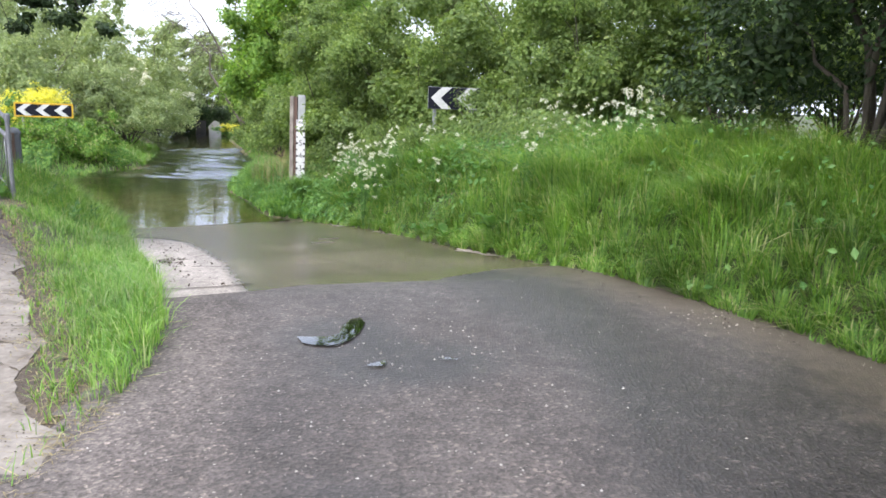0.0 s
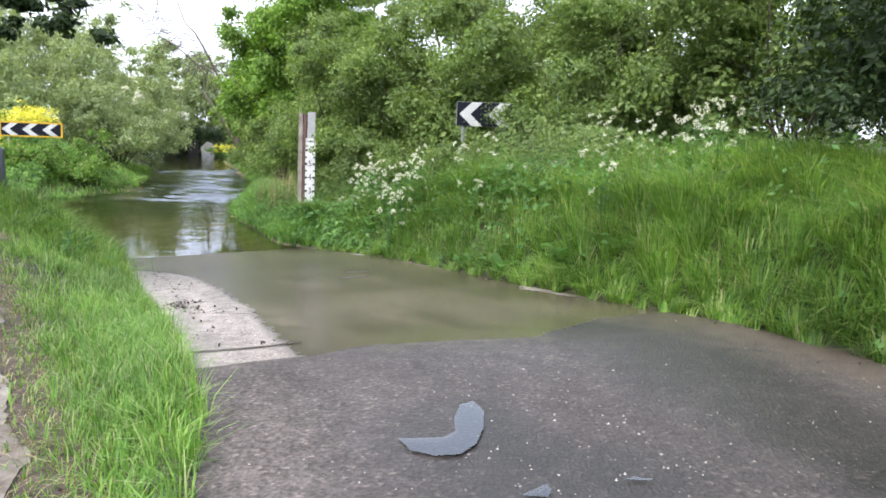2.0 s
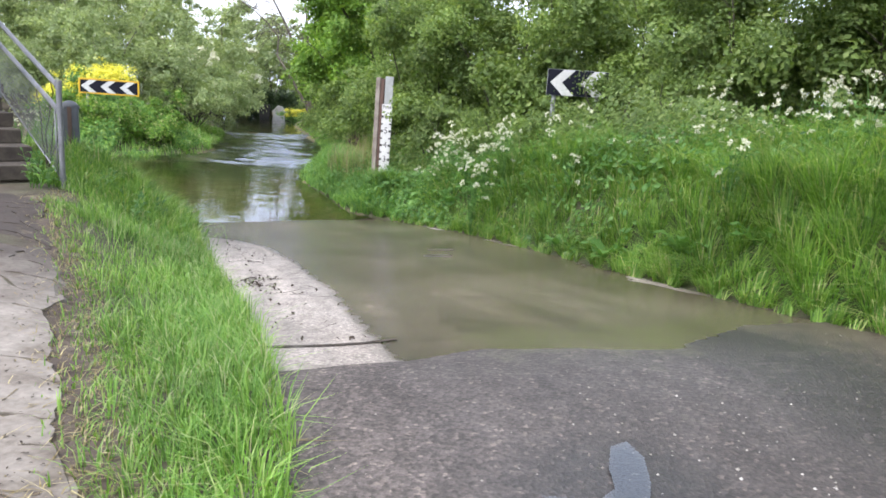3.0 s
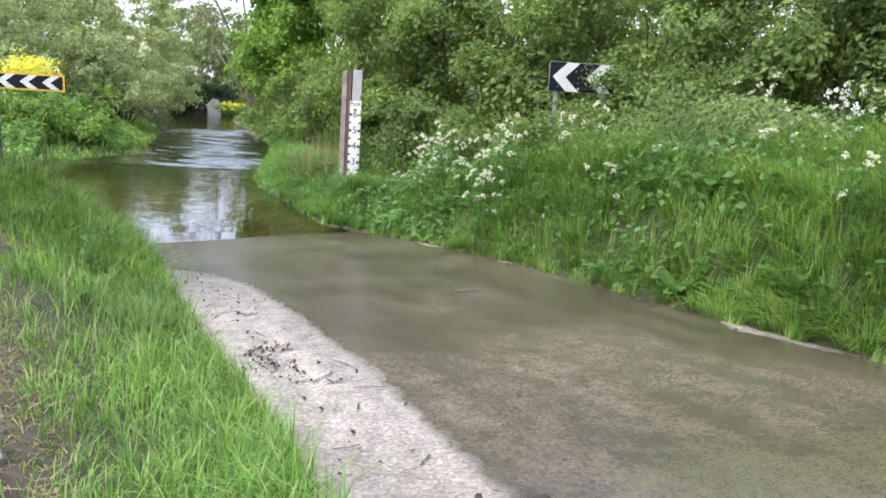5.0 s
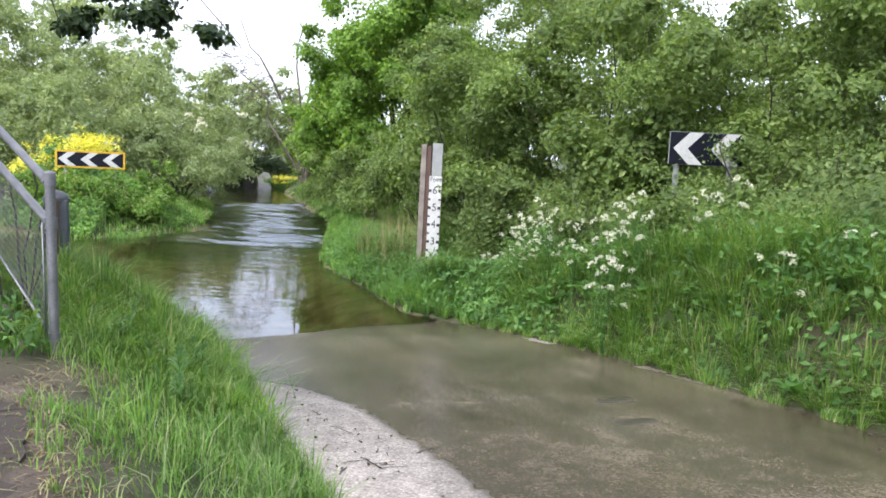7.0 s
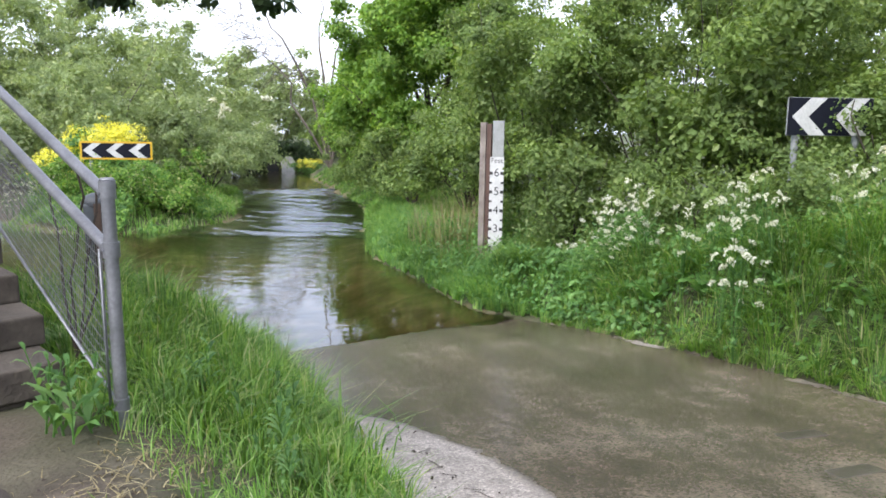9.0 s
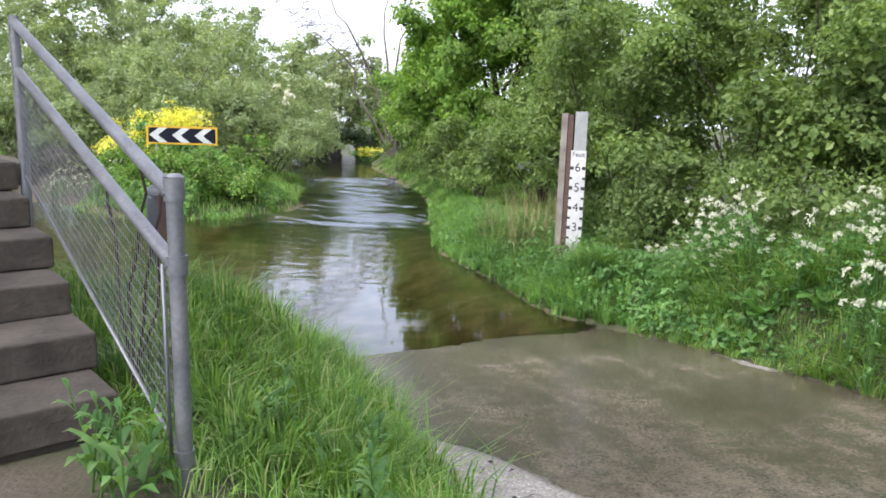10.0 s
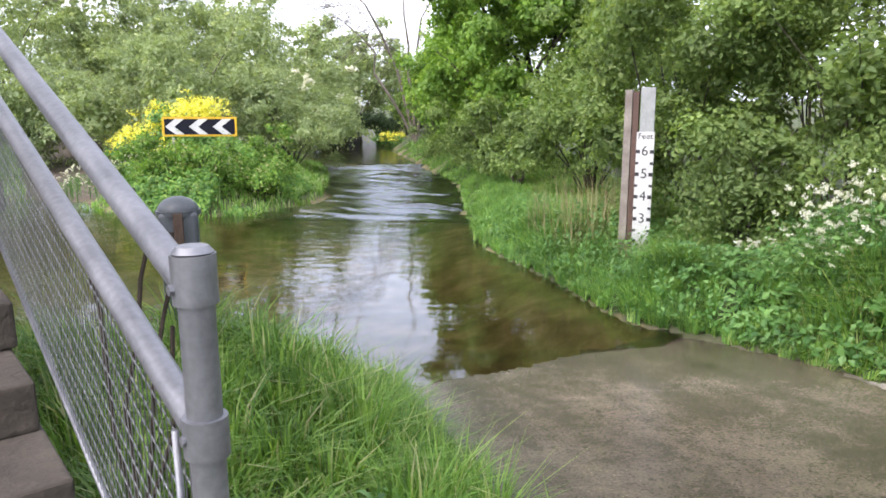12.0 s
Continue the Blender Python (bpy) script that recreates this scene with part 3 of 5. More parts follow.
def shore(ring, seed):
    """A rounded, ragged outline through the corners of a ring."""
    rs = np.random.RandomState(seed)
    p, out = np.array(ring), []
    for k in range(len(p)):
        a, b, c, d = (p[(k + q) % len(p)] for q in (-1, 0, 1, 2))
        for u in np.arange(0, 1, 0.2):
            q = 0.5 * (2 * b + (c - a) * u + (2 * a - 5 * b + 4 * c - d) * u * u + (3 * b - a - 3 * c + d) * u ** 3)
            out.append(tuple(q + rs.normal(size=2) * 0.0025))
    return out


def blob_ring(cx, cy, pts):
    return [(cx + x, cy + y) for x, y in pts]


puddle([(-0.62, 4.74), (-0.56, 4.63), (-0.46, 4.59), (-0.36, 4.62), (-0.3, 4.72), (-0.27, 4.9), (-0.27, 5.08), (-0.32, 5.2), (-0.38, 5.14), (-0.4, 4.98), (-0.39, 4.84), (-0.44, 4.77), (-0.54, 4.75)], 0.576)
puddle(blob_ring(-0.08, 4.34, [(-0.06, -0.03), (0.03, -0.035), (0.05, 0.015), (0.035, 0.07), (0.005, 0.035), (-0.035, 0.0)]), 0.576)
puddle(blob_ring(0.02, 2.75, [(-0.1, -0.2), (0.1, -0.2), (0.12, 0.0), (0.02, 0.1), (-0.09, 0.06)]), 0.576)
puddle(blob_ring(0.3, 4.48, [(-0.06, -0.008), (0.02, -0.014), (0.06, 0.0), (-0.01, 0.014)]), 0.576)

# ---------------------------------------------------------------- vegetation makers
RS = np.random.RandomState(7)


def blades(name, px, py, h, width, mat, seed, lean=0.35, z=None, droop=0.35, tuft=0.0):
    """Grass: each blade a bent, tapering strip of three triangles; tuft: the width of the tussocks it grows in."""
    rs = np.random.RandomState(seed)
    n = len(px)
    away = rs.rand(n) * 2 * np.pi
    if tuft:
        table = rs.rand(64, 64, 2)
        i, j = np.floor(px / tuft).astype(int), np.floor(py / tuft).astype(int)
        h2 = table[i % 64, j % 64]
        cx, cy = (i + 0.15 + 0.7 * h2[:, 0]) * tuft, (j + 0.15 + 0.7 * h2[:, 1]) * tuft
        away = np.arctan2(py - cy, px - cx) + rs.normal(size=n) * 0.5
        pull = 0.12 + 0.3 * h2[:, 1]
        px, py = px + (cx - px) * pull, py + (cy - py) * pull
        h = np.asarray(h) * (0.65 + 0.6 * h2[:, 0])
    z = ground_z(px, py) - 0.01 if z is None else z
    a = away
    d = np.stack([np.cos(a), np.sin(a)], -1)
    w = np.stack([-d[:, 1], d[:, 0]], -1) * (np.asarray(width) * (0.6 + 0.8 * rs.rand(n)))[:, None] / 2
    h = np.asarray(h) * (0.55 + 0.7 * rs.rand(n))
    ln = lean * rs.rand(n) * h
    V = np.zeros((n, 5, 3))
    V[:, :, 0], V[:, :, 1], V[:, :, 2] = px[:, None], py[:, None], z[:, None]
    V[:, 0, :2] -= w
    V[:, 1, :2] += w
    mid = d * (ln * 0.45)[:, None]
    V[:, 2, :2] += mid - w * 0.75
    V[:, 3, :2] += mid + w * 0.75
    V[:, 2:4, 2] += (h * 0.6)[:, None]
    V[:, 4, :2] += d * (ln * (1 + droop * rs.rand(n) * 2))[:, None]
    V[:, 4, 2] += h * (1 - droop * rs.rand(n) * 0.5)
    base = np.arange(n)[:, None] * 5
    F = np.concatenate([base + np.array(t) for t in ((0, 1, 2), (1, 3, 2), (2, 3, 4))], 1).reshape(-1, 3)
    return link_mesh(name, V.reshape(-1, 3).tolist(), F.tolist(), mat)


def leaf_arrays(P, size, rs, up=0.5, ratio=0.55, facing=None, jitter=0.42):
    """Folded diamond leaves at the points P, turned roughly towards the light."""
    n = len(P)
    nm = rs.normal(size=(n, 3)) * jitter
    nm[:, 2] += up
    if facing is not None:
        nm += facing * 0.75
    nm /= np.linalg.norm(nm, axis=1)[:, None] + 1e-9
    ax = rs.normal(size=(n, 3))
    ax -= nm * (ax * nm).sum(1)[:, None]
    ax /= np.linalg.norm(ax, axis=1)[:, None] + 1e-9
    sd = np.cross(ax, nm)
    s = (np.asarray(size) * (0.6 + 0.8 * rs.rand(n)))[:, None]
    V = np.zeros((n, 4, 3))
    V[:, 0] = P - ax * s * 0.5
    V[:, 1] = P + sd * s * ratio * 0.5 + nm * s * 0.07 - ax * s * 0.05
    V[:, 2] = P + ax * s * 0.5 - nm * s * 0.08
    V[:, 3] = P - sd * s * ratio * 0.5 + nm * s * 0.07 - ax * s * 0.05
    base = np.arange(n)[:, None] * 4
    F = np.concatenate([base + np.array((0, 1, 2)), base + np.array((0, 2, 3))], 1).reshape(-1, 3)
    return V.reshape(-1, 3), F


def crown(name, blobs, sprigs, per, size, mat, seed, parent=None, spread=0.22, label="", up=0.5, fill=0.25, ratio=0.55, dense=0.0, ragged=0.16):
    """Leaves in sprigs, the sprigs in domed boughs that stand out unevenly from overlapping lumps; dense adds broad shaded leaves within."""
    rs = np.random.RandomState(seed)
    blobs = np.array(blobs, float)
    area = blobs[:, 3] * blobs[:, 4] + blobs[:, 4] * blobs[:, 5]
    boughs = max(3, sprigs // 7)
    pick = rs.choice(len(blobs), boughs, p=area / area.sum())
    d = rs.normal(size=(boughs, 3))
    d /= np.linalg.norm(d, axis=1)[:, None]
    rad = 1.0 - fill * rs.rand(boughs) ** 2 * 2 + ragged * rs.normal(size=boughs)
    B = blobs[pick, :3] + d * blobs[pick, 3:6] * rad[:, None]
    own = rs.randint(boughs, size=sprigs)
    w = rs.normal(size=(sprigs, 3))
    w /= np.linalg.norm(w, axis=1)[:, None]
    w[:, 2] = np.abs(w[:, 2]) * 1.1 - 0.35
    reach = spread * 1.9 * (0.5 + 0.8 * rs.rand(boughs))
    C = B[own] + w * (reach[own] * rs.rand(sprigs) ** 0.4)[:, None] * np.array((1.1, 1.1, 0.95))
    size_of = (0.6 + 0.8 * rs.rand(sprigs, 1)) * spread * 0.6
    P = np.repeat(C, per, 0) + rs.normal(size=(sprigs * per, 3)) * np.repeat(size_of, per, 0) * np.array((1.0, 1.0, 0.75))
    local = P - np.repeat(B[own], per, 0)
    local /= np.linalg.norm(local, axis=1)[:, None] + 1e-9
    V, F = leaf_arrays(P, size, rs, up, ratio, 0.5 * np.repeat(d[own], per, 0) + 0.85 * local)
    if dense:
        n = int(sprigs * per * dense)
        pick = rs.choice(len(blobs), n, p=area / area.sum())
        d = rs.normal(size=(n, 3))
        d /= np.linalg.norm(d, axis=1)[:, None]
        W, G = leaf_arrays(blobs[pick, :3] + d * blobs[pick, 3:6] * (0.1 + 0.55 * rs.rand(n, 1) ** 0.8), size * 1.5, rs, 0.3, 0.6, d)
        G = G + len(V)
        V, F = np.concatenate([V, W]), np.concatenate([F, G])
    return tagged(link_mesh(name, V.tolist(), F.tolist(), mat, parent, label), "", "", "", "stuff")


def branchwork(base, tips, r0, seed, bend=0.25, sides=7, steps=5):
    """Tapered limbs that wander from a base to their tips, as one mesh."""
    rs = np.random.RandomState(seed)
    V, F = [], []
    for tip in tips:
        a, b = np.array(base, float), np.array(tip, float)
        ln = np.linalg.norm(b - a)
        off = np.zeros(3)
        rings = []
        for k in range(steps + 1):
            t = k / steps
            if 0 < k:
                off = off + rs.normal(size=3) * bend * ln / steps * (0.5 if k == steps else 1)
            p = a + (b - a) * t + off * np.sin(t * np.pi * 0.8)
            p[2] += 0.18 * ln * np.sin(t * np.pi) * 0.5
            r = max(r0 * (1 - t) ** 0.8, 0.006)
            q = Vector(b - a).to_track_quat("Z", "Y").to_matrix()
            ring = []
            for s in range(sides):
                w = 2 * np.pi * s / sides
                ring.append(len(V))
                V.append(tuple(p + np.array(q @ Vector((r * np.cos(w), r * np.sin(w), 0)))))
            rings.append(ring)
        for u, v in zip(rings[:-1], rings[1:]):
            for s in range(sides):
                F.append((u[s], u[(s + 1) % sides], v[(s + 1) % sides], v[s]))
    return V, F


def woody(name, base, blobs, sprigs, per, size, leaf, seed, label, category, trunk_r=0.1, spread=0.22, up=0.5, stems=6, bark=None, flowers=0, fill=0.25, ratio=0.55, group="", dense=0.2):
    """A tree or shrub: limbs into the lumps of its crown, leaves, and blossom where it has any."""
    t = thing(name, base, label, category, group)
    rs = np.random.RandomState(seed + 500)
    loc = [(b[0] - base[0], b[1] - base[1], b[2] - base[2], *b[3:]) for b in blobs]
    tips = [(b[0], b[1], b[2] + 0.4 * b[5]) for b in loc]
    while len(tips) < stems:
        b = loc[rs.randint(len(loc))]
        d = rs.normal(size=3)
        d /= np.linalg.norm(d)
        tips.append((b[0] + d[0] * b[3] * 0.85, b[1] + d[1] * b[4] * 0.85, b[2] + abs(d[2]) * b[5] * 0.85))
    for k, tip in enumerate(tips):
        V, F = branchwork((0, 0, -0.1), [tip], trunk_r * (1.0 if k == 0 else 0.6), seed + 31 * k)
        link_mesh("trunk" if k == 0 else "limb", V, F, bark or M_BARK, t, "", True)
    crown("crown", loc, sprigs, per, size, leaf, seed, t, spread, "", up, fill, ratio, dense)
    if flowers:
        crown("blossom", loc, flowers, 9, size * 0.9, M_BLOSSOM, seed + 1, t, spread * 0.5, "white spring blossom", 0.7, 0.0, 0.9)
    return t


def gz1(x, y):
    return float(ground_z(np.array([x]), np.array([y]))[0])

# ---------------------------------------------------------------- trees and hedges on the right bank
def hedge_shrub(x, y, r, top, seed, n, leaf=None, label="dense green hawthorn hedge shrub on the bank", size=0.085, flowers=0, low=0.25):
    z = gz1(x, y)
    rs = np.random.RandomState(seed)
    blobs = [(x, y, z + top * 0.42, r * 0.78, r * 0.72, top * 0.44)]
    for k in range(15):
        a = rs.rand() * 6.28
        h = low + (0.95 - low) * rs.rand()
        q = r * (0.32 + 0.3 * rs.rand())
        blobs.append((x + np.cos(a) * r * 0.8, y + np.sin(a) * r * 0.8, z + top * h, q, q, q * 0.8))
    return woody("hedge_shrub", (x, y, z), blobs, int(n * 0.72), 33, size * 0.92, leaf or M_HEDGE, seed, label, "shrub", 0.035, 0.175, 0.3, 8, None, flowers, 0.55, 0.6, "hedge on the bank", 0.42)


hedge_shrub(-3.3, 20.6, 1.7, 5.0, 11, 900)
hedge_shrub(-1.4, 18.9, 1.9, 4.9, 12, 1100)
hedge_shrub(0.9, 17.3, 1.8, 4.2, 13, 1100)
hedge_shrub(2.9, 15.6, 1.8, 4.2, 14, 1000)
hedge_shrub(4.7, 14.0, 1.7, 3.9, 15, 900)
hedge_shrub(0.3, 20.6, 2.0, 6.0, 16, 1150)
hedge_shrub(3.6, 18.6, 2.1, 5.6, 17, 1050)
hedge_shrub(6.8, 14.6, 2.0, 4.5, 18, 900, None, "hawthorn hedge shrub with sparse white blossom", 0.085, 120)
hedge_shrub(8.5, 11.5, 2.0, 4.6, 19, 600)
for hx, hy, ht, hs in ((-13.8, 24.7, 1.05, 28), (-14.4, 24.5, 1.0, 29), (-15.0, 24.45, 1.0, 30), (-15.6, 24.7, 1.15, 75), (-16.6, 25.2, 1.1, 76), (-13.2, 25.4, 0.9, 77), (-13.4, 26.6, 1.6, 78)):
    hedge_shrub(hx, hy, 0.5, ht, hs, 90, M_LONG, "tall rank weeds before the far sign", 0.08)
for hx, hy, hr, ht, hs in ((0.5, 14.95, 0.5, 1.5, 23), (-0.75, 14.65, 0.5, 0.85, 24), (-0.1, 14.7, 0.5, 1.0, 25), (1.3, 14.6, 0.6, 1.2, 26), (-1.6, 15.9, 0.6, 1.1, 27)):
    hedge_shrub(hx, hy, hr, ht, hs, 110, M_HEDGE, "young bramble and hawthorn growth before the sign", 0.06)
for hx, hy, ht, hs in ((-0.6, 24.6, 8.6, 32), (3.0, 22.6, 8.2, 33), (6.8, 19.6, 7.6, 34), (9.6, 15.6, 7.0, 35)):
    hedge_shrub(hx, hy, 2.6, ht, hs, 500, M_HEDGE, "tall green hawthorn tree behind the hedge", 0.1)
hedge_shrub(-5.0, 23.6, 1.5, 3.6, 21, 620)
for hx, hy, hr, ht, hs in ((-6.7, 25.6, 0.9, 1.7, 79), (-7.5, 27.9, 1.0, 2.0, 80), (-8.3, 30.6, 1.1, 2.2, 81), (-9.7, 33.6, 1.2, 2.2, 82), (-11.2, 37.2, 1.3, 2.4, 83)):
    hedge_shrub(hx, hy, hr, ht, hs, 190, M_HEDGE, "low scrub hanging over the river bank", 0.1)
hedge_shrub(-3.4, 25.5, 2.3, 6.8, 22, 600)
hedge_shrub(-2.9, 18.0, 0.7, 2.0, 20, 260, M_HEDGE, "low bushy hawthorn growth beside the gauge post", 0.08)

# the tree over the verge, its shade painted into the leaf colour
# crown lumps at y below 7 are out of view, added to shade the bank
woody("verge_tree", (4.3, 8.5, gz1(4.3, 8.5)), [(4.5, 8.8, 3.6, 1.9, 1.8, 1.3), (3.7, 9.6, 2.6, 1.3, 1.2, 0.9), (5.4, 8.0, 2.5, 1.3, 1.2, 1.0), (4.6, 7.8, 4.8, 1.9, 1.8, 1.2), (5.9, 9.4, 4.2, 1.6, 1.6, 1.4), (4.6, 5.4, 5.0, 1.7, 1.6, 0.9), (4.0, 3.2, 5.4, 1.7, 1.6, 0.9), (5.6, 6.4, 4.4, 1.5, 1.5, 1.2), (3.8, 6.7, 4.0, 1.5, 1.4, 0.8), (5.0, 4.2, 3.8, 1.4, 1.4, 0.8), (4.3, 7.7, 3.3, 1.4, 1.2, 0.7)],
      2300, 29, 0.08, M_SHADELEAF, 31, "leafy tree with shade-darkened leaves leaning over the long grass", "tree", 0.07, 0.2, 0.4, 12, None, 0, 0.6, 0.55, "", 0.12)

# the bright field maple by the water
woody("field_maple", (-6.6, 30.5, gz1(-6.6, 30.5)), [(-6.8, 30.4, 5.6, 2.9, 2.8, 2.7), (-8.2, 29.6, 3.8, 1.7, 1.6, 1.5), (-5.0, 29.6, 4.6, 2.4, 2.3, 2.0), (-7.4, 28.8, 2.2, 1.8, 1.4, 1.3), (-4.2, 30.6, 8.2, 2.4, 2.6, 2.2), (-5.9, 31.2, 7.2, 1.9, 2.0, 1.6), (-5.0, 28.2, 2.4, 1.9, 1.5, 1.5),
      (-6.4, 27.8, 4.2, 1.3, 1.1, 1.0), (-7.9, 28.3, 5.2, 1.2, 1.1, 1.0), (-5.9, 27.9, 6.4, 1.5, 1.2, 1.1), (-9.4, 29.6, 2.6, 1.2, 1.0, 1.0), (-9.2, 30.4, 4.4, 1.1, 1.0, 0.9)],
      1750, 56, 0.115, M_OAK, 41, "tall bright green field maple beside the river", "tree", 0.14, 0.25, 0.35, 12, None, 0, 0.7, 0.8)
woody("field_maple", (-10.5, 38.5, gz1(-9.5, 38.5)), [(-10.5, 38.5, 3.6, 2.0, 2.0, 2.4), (-11.8, 40.5, 2.8, 1.8, 1.8, 2.0), (-10.4, 36.5, 1.5, 1.3, 1.3, 1.2)], 700, 34, 0.14, M_OAK, 42, "green field maple over the far bank", "tree", 0.15, 0.3, 0.55, 10, None, 0, 0.3, 0.8)

# scrub and trees beyond the river
def scrub(x, y, r, top, seed, n, leaf, label, size=0.13, flowers=0, name="scrub_willow"):
    z = gz1(x, y)
    rs = np.random.RandomState(seed)
    blobs = [(x, y, z + top * 0.4, r, r, top * 0.45)]
    for k in range(12):
        a, q = rs.rand() * 6.28, r * (0.28 + 0.3 * rs.rand())
        blobs.append((x + np.cos(a) * r * 0.8, y + np.sin(a) * r * 0.8, z + top * (0.15 + 0.7 * rs.rand()), q, q, q * 0.8))
    return woody(name, (x, y, z), blobs, int(n * 1.15), 15, size * 1.0, leaf, seed, label, "shrub" if top < 6 else "tree", 0.05, 0.23, 0.3, 8, M_TWIG, flowers, 0.5, 0.45, "scrub beyond the river", 0.2)


W1, W2 = "grey-green willow scrub beyond the river", "tall pale green willow beyond the river"
scrub(-15.6, 33.0, 2.2, 3.6, 51, 700, M_WILLOW, W1)
scrub(-18.5, 31.5, 2.6, 4.4, 52, 800, M_WILLOW, W1)
scrub(-22.0, 31.0, 2.8, 4.6, 53, 800, M_WILLOW, W1)
scrub(-25.6, 30.0, 2.8, 4.6, 54, 700, M_WILLOW, W1)
scrub(-18.0, 38.0, 2.4, 5.0, 55, 700, M_WILLOW, "hawthorn in white blossom over the far bank", 0.13, 260, "blossoming_hawthorn")
scrub(-23.5, 38.0, 3.6, 7.6, 56, 800, M_WILLOW, W2, 0.16)
scrub(-29.5, 35.0, 4.2, 11.0, 57, 900, M_WILLOW, W2, 0.16)
scrub(-24.8, 45.0, 3.6, 10.4, 70, 800, M_WILLOW, W2, 0.17)
scrub(-22.2, 50.0, 3.2, 8.6, 73, 600, M_WILLOW, W2, 0.18)
scrub(-29.5, 47.0, 4.2, 12.5, 74, 700, M_WILLOW, W2, 0.2)
scrub(-27.6, 41.0, 3.6, 11.5, 71, 800, M_WILLOW, W2, 0.17)
scrub(-35.5, 40.0, 4.6, 13.0, 72, 700, M_WILLOW, W2, 0.2)
scrub(-21.0, 45.0, 2.8, 4.4, 58, 500, M_WILLOW, W1, 0.16)
scrub(-25.0, 56.0, 3.5, 6.0, 59, 500, M_WILLOW, W1, 0.2)
scrub(-23.5, 63.0, 4.0, 9.4, 84, 600, M_WILLOW, W2, 0.24)
scrub(-28.5, 59.0, 4.2, 9.6, 85, 600, M_WILLOW, W2, 0.24)
scrub(-20.0, 66.0, 4.0, 7.0, 60, 500, M_WILLOW, W1, 0.22)
scrub(-28.5, 68.0, 5.0, 8.0, 61, 500, M_WILLOW, W2, 0.24)
scrub(-13.5, 47.0, 2.6, 4.5, 62, 400, M_HEDGE, "green hawthorn over the river bank", 0.15)
scrub(-15.0, 56.0, 3.0, 6.0, 63, 400, M_HEDGE, "green hawthorn over the river bank", 0.18)
scrub(-34.0, 48.0, 5.0, 9.0, 64, 500, M_WILLOW, W2, 0.22)
# bushes behind the pool, given the shade-dark leaf colour to darken its reflections
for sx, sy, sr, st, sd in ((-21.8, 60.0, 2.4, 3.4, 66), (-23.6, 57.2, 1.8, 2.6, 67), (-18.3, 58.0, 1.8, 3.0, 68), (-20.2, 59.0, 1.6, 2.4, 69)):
    scrub(sx, sy, sr, st, sd, 230, M_SHADELEAF, "bush over the still pool with shade painted into its leaves", 0.16)
scrub(-8.0, 60.0, 5.0, 8.0, 65, 350, M_HEDGE, "green tree behind the river bank", 0.22)

# ---------------------------------------------------------------- gauge
def depth_gauge():
    g = thing("depth_gauge", (-4.18, 18.5, -0.2), "white painted ford depth gauge in feet on timber posts", "depth gauge", "", -12)
    g.matrix_basis = g.matrix_basis @ pose(0, 0, 0, -2.2, 0.4, 0)
    part("rear_post", box(0.1, 0.15, 2.26, pose(-0.225, 0.06, 1.13), 0.008), M_OLDWOOD, g, "weathered grey timber post")
    part("side_post", box(0.08, 0.09, 2.24, pose(-0.13, 0.05, 1.12), 0.006), M_REDWOOD, g, "reddish stained timber post")
    part("top_board", box(0.19, 0.03, 1.0, pose(0.03, 0.012, 1.79), 0.004), M_TOPBOARD, g, "bare pale grey upper board")
    board = part("scale_board", box(0.235, 0.02, 1.75, pose(0.025, -0.016, 0.83), 0.003), M_WHITE, g, "white scale board with black marks")
    zero = 0.555 - 0.9144
    for k in range(2, 7):
        z = zero + 0.3048 * k
        for side in (-1, 1):
            part("foot_mark", box(0.052, 0.006, 0.05, pose(0.025 + side * 0.09, -0.028, z - 0.03), 0), M_INK, board)
            if k < 6:
                part("half_foot_mark", box(0.042, 0.006, 0.034, pose(0.025 + side * 0.095, -0.028, z + 0.12), 0), M_INK, board)
        if k > 2:
            write(str(k), 0.19, (0.025, -0.0275, z - 0.08), M_INK, board, "numeral")
    write("Feet", 0.115, (0.025, -0.0275, zero + 0.3048 * 6 + 0.14), M_INK, board, "lettering")
    return g


def write(text, size, place, mat, parent, name):
    c = bpy.data.curves.new(name, "FONT")
    c.body, c.size, c.align_x, c.extrude = text, size, "CENTER", 0.001
    c.materials.append(mat)
    ob = new(name, c)
    ob.parent = parent
    ob.matrix_basis = pose(*place, 90, 0, 0)
    return ob


depth_gauge()

# ---------------------------------------------------------------- chevron signs
def chevron(x, h, w, arm, y):
    """A left-pointing chevron plate: half its height is its reach."""
    bm = bmesh.new()
    pts = [(x, 0), (x + arm, h / 2), (x + arm + w, h / 2), (x + w, 0), (x + arm + w, -h / 2), (x + arm, -h / 2)]
    for yy in (y, y + 0.002):
        ring = [bm.verts.new((px, yy, pz)) for px, pz in pts]
        bm.faces.new(ring if yy == y else ring[::-1])
    vs = list(bm.verts)
    for k in range(6):
        bm.faces.new((vs[k], vs[(k + 1) % 6], vs[6 + (k + 1) % 6], vs[6 + k]))
    bmesh.ops.recalc_face_normals(bm, faces=bm.faces)
    return bm


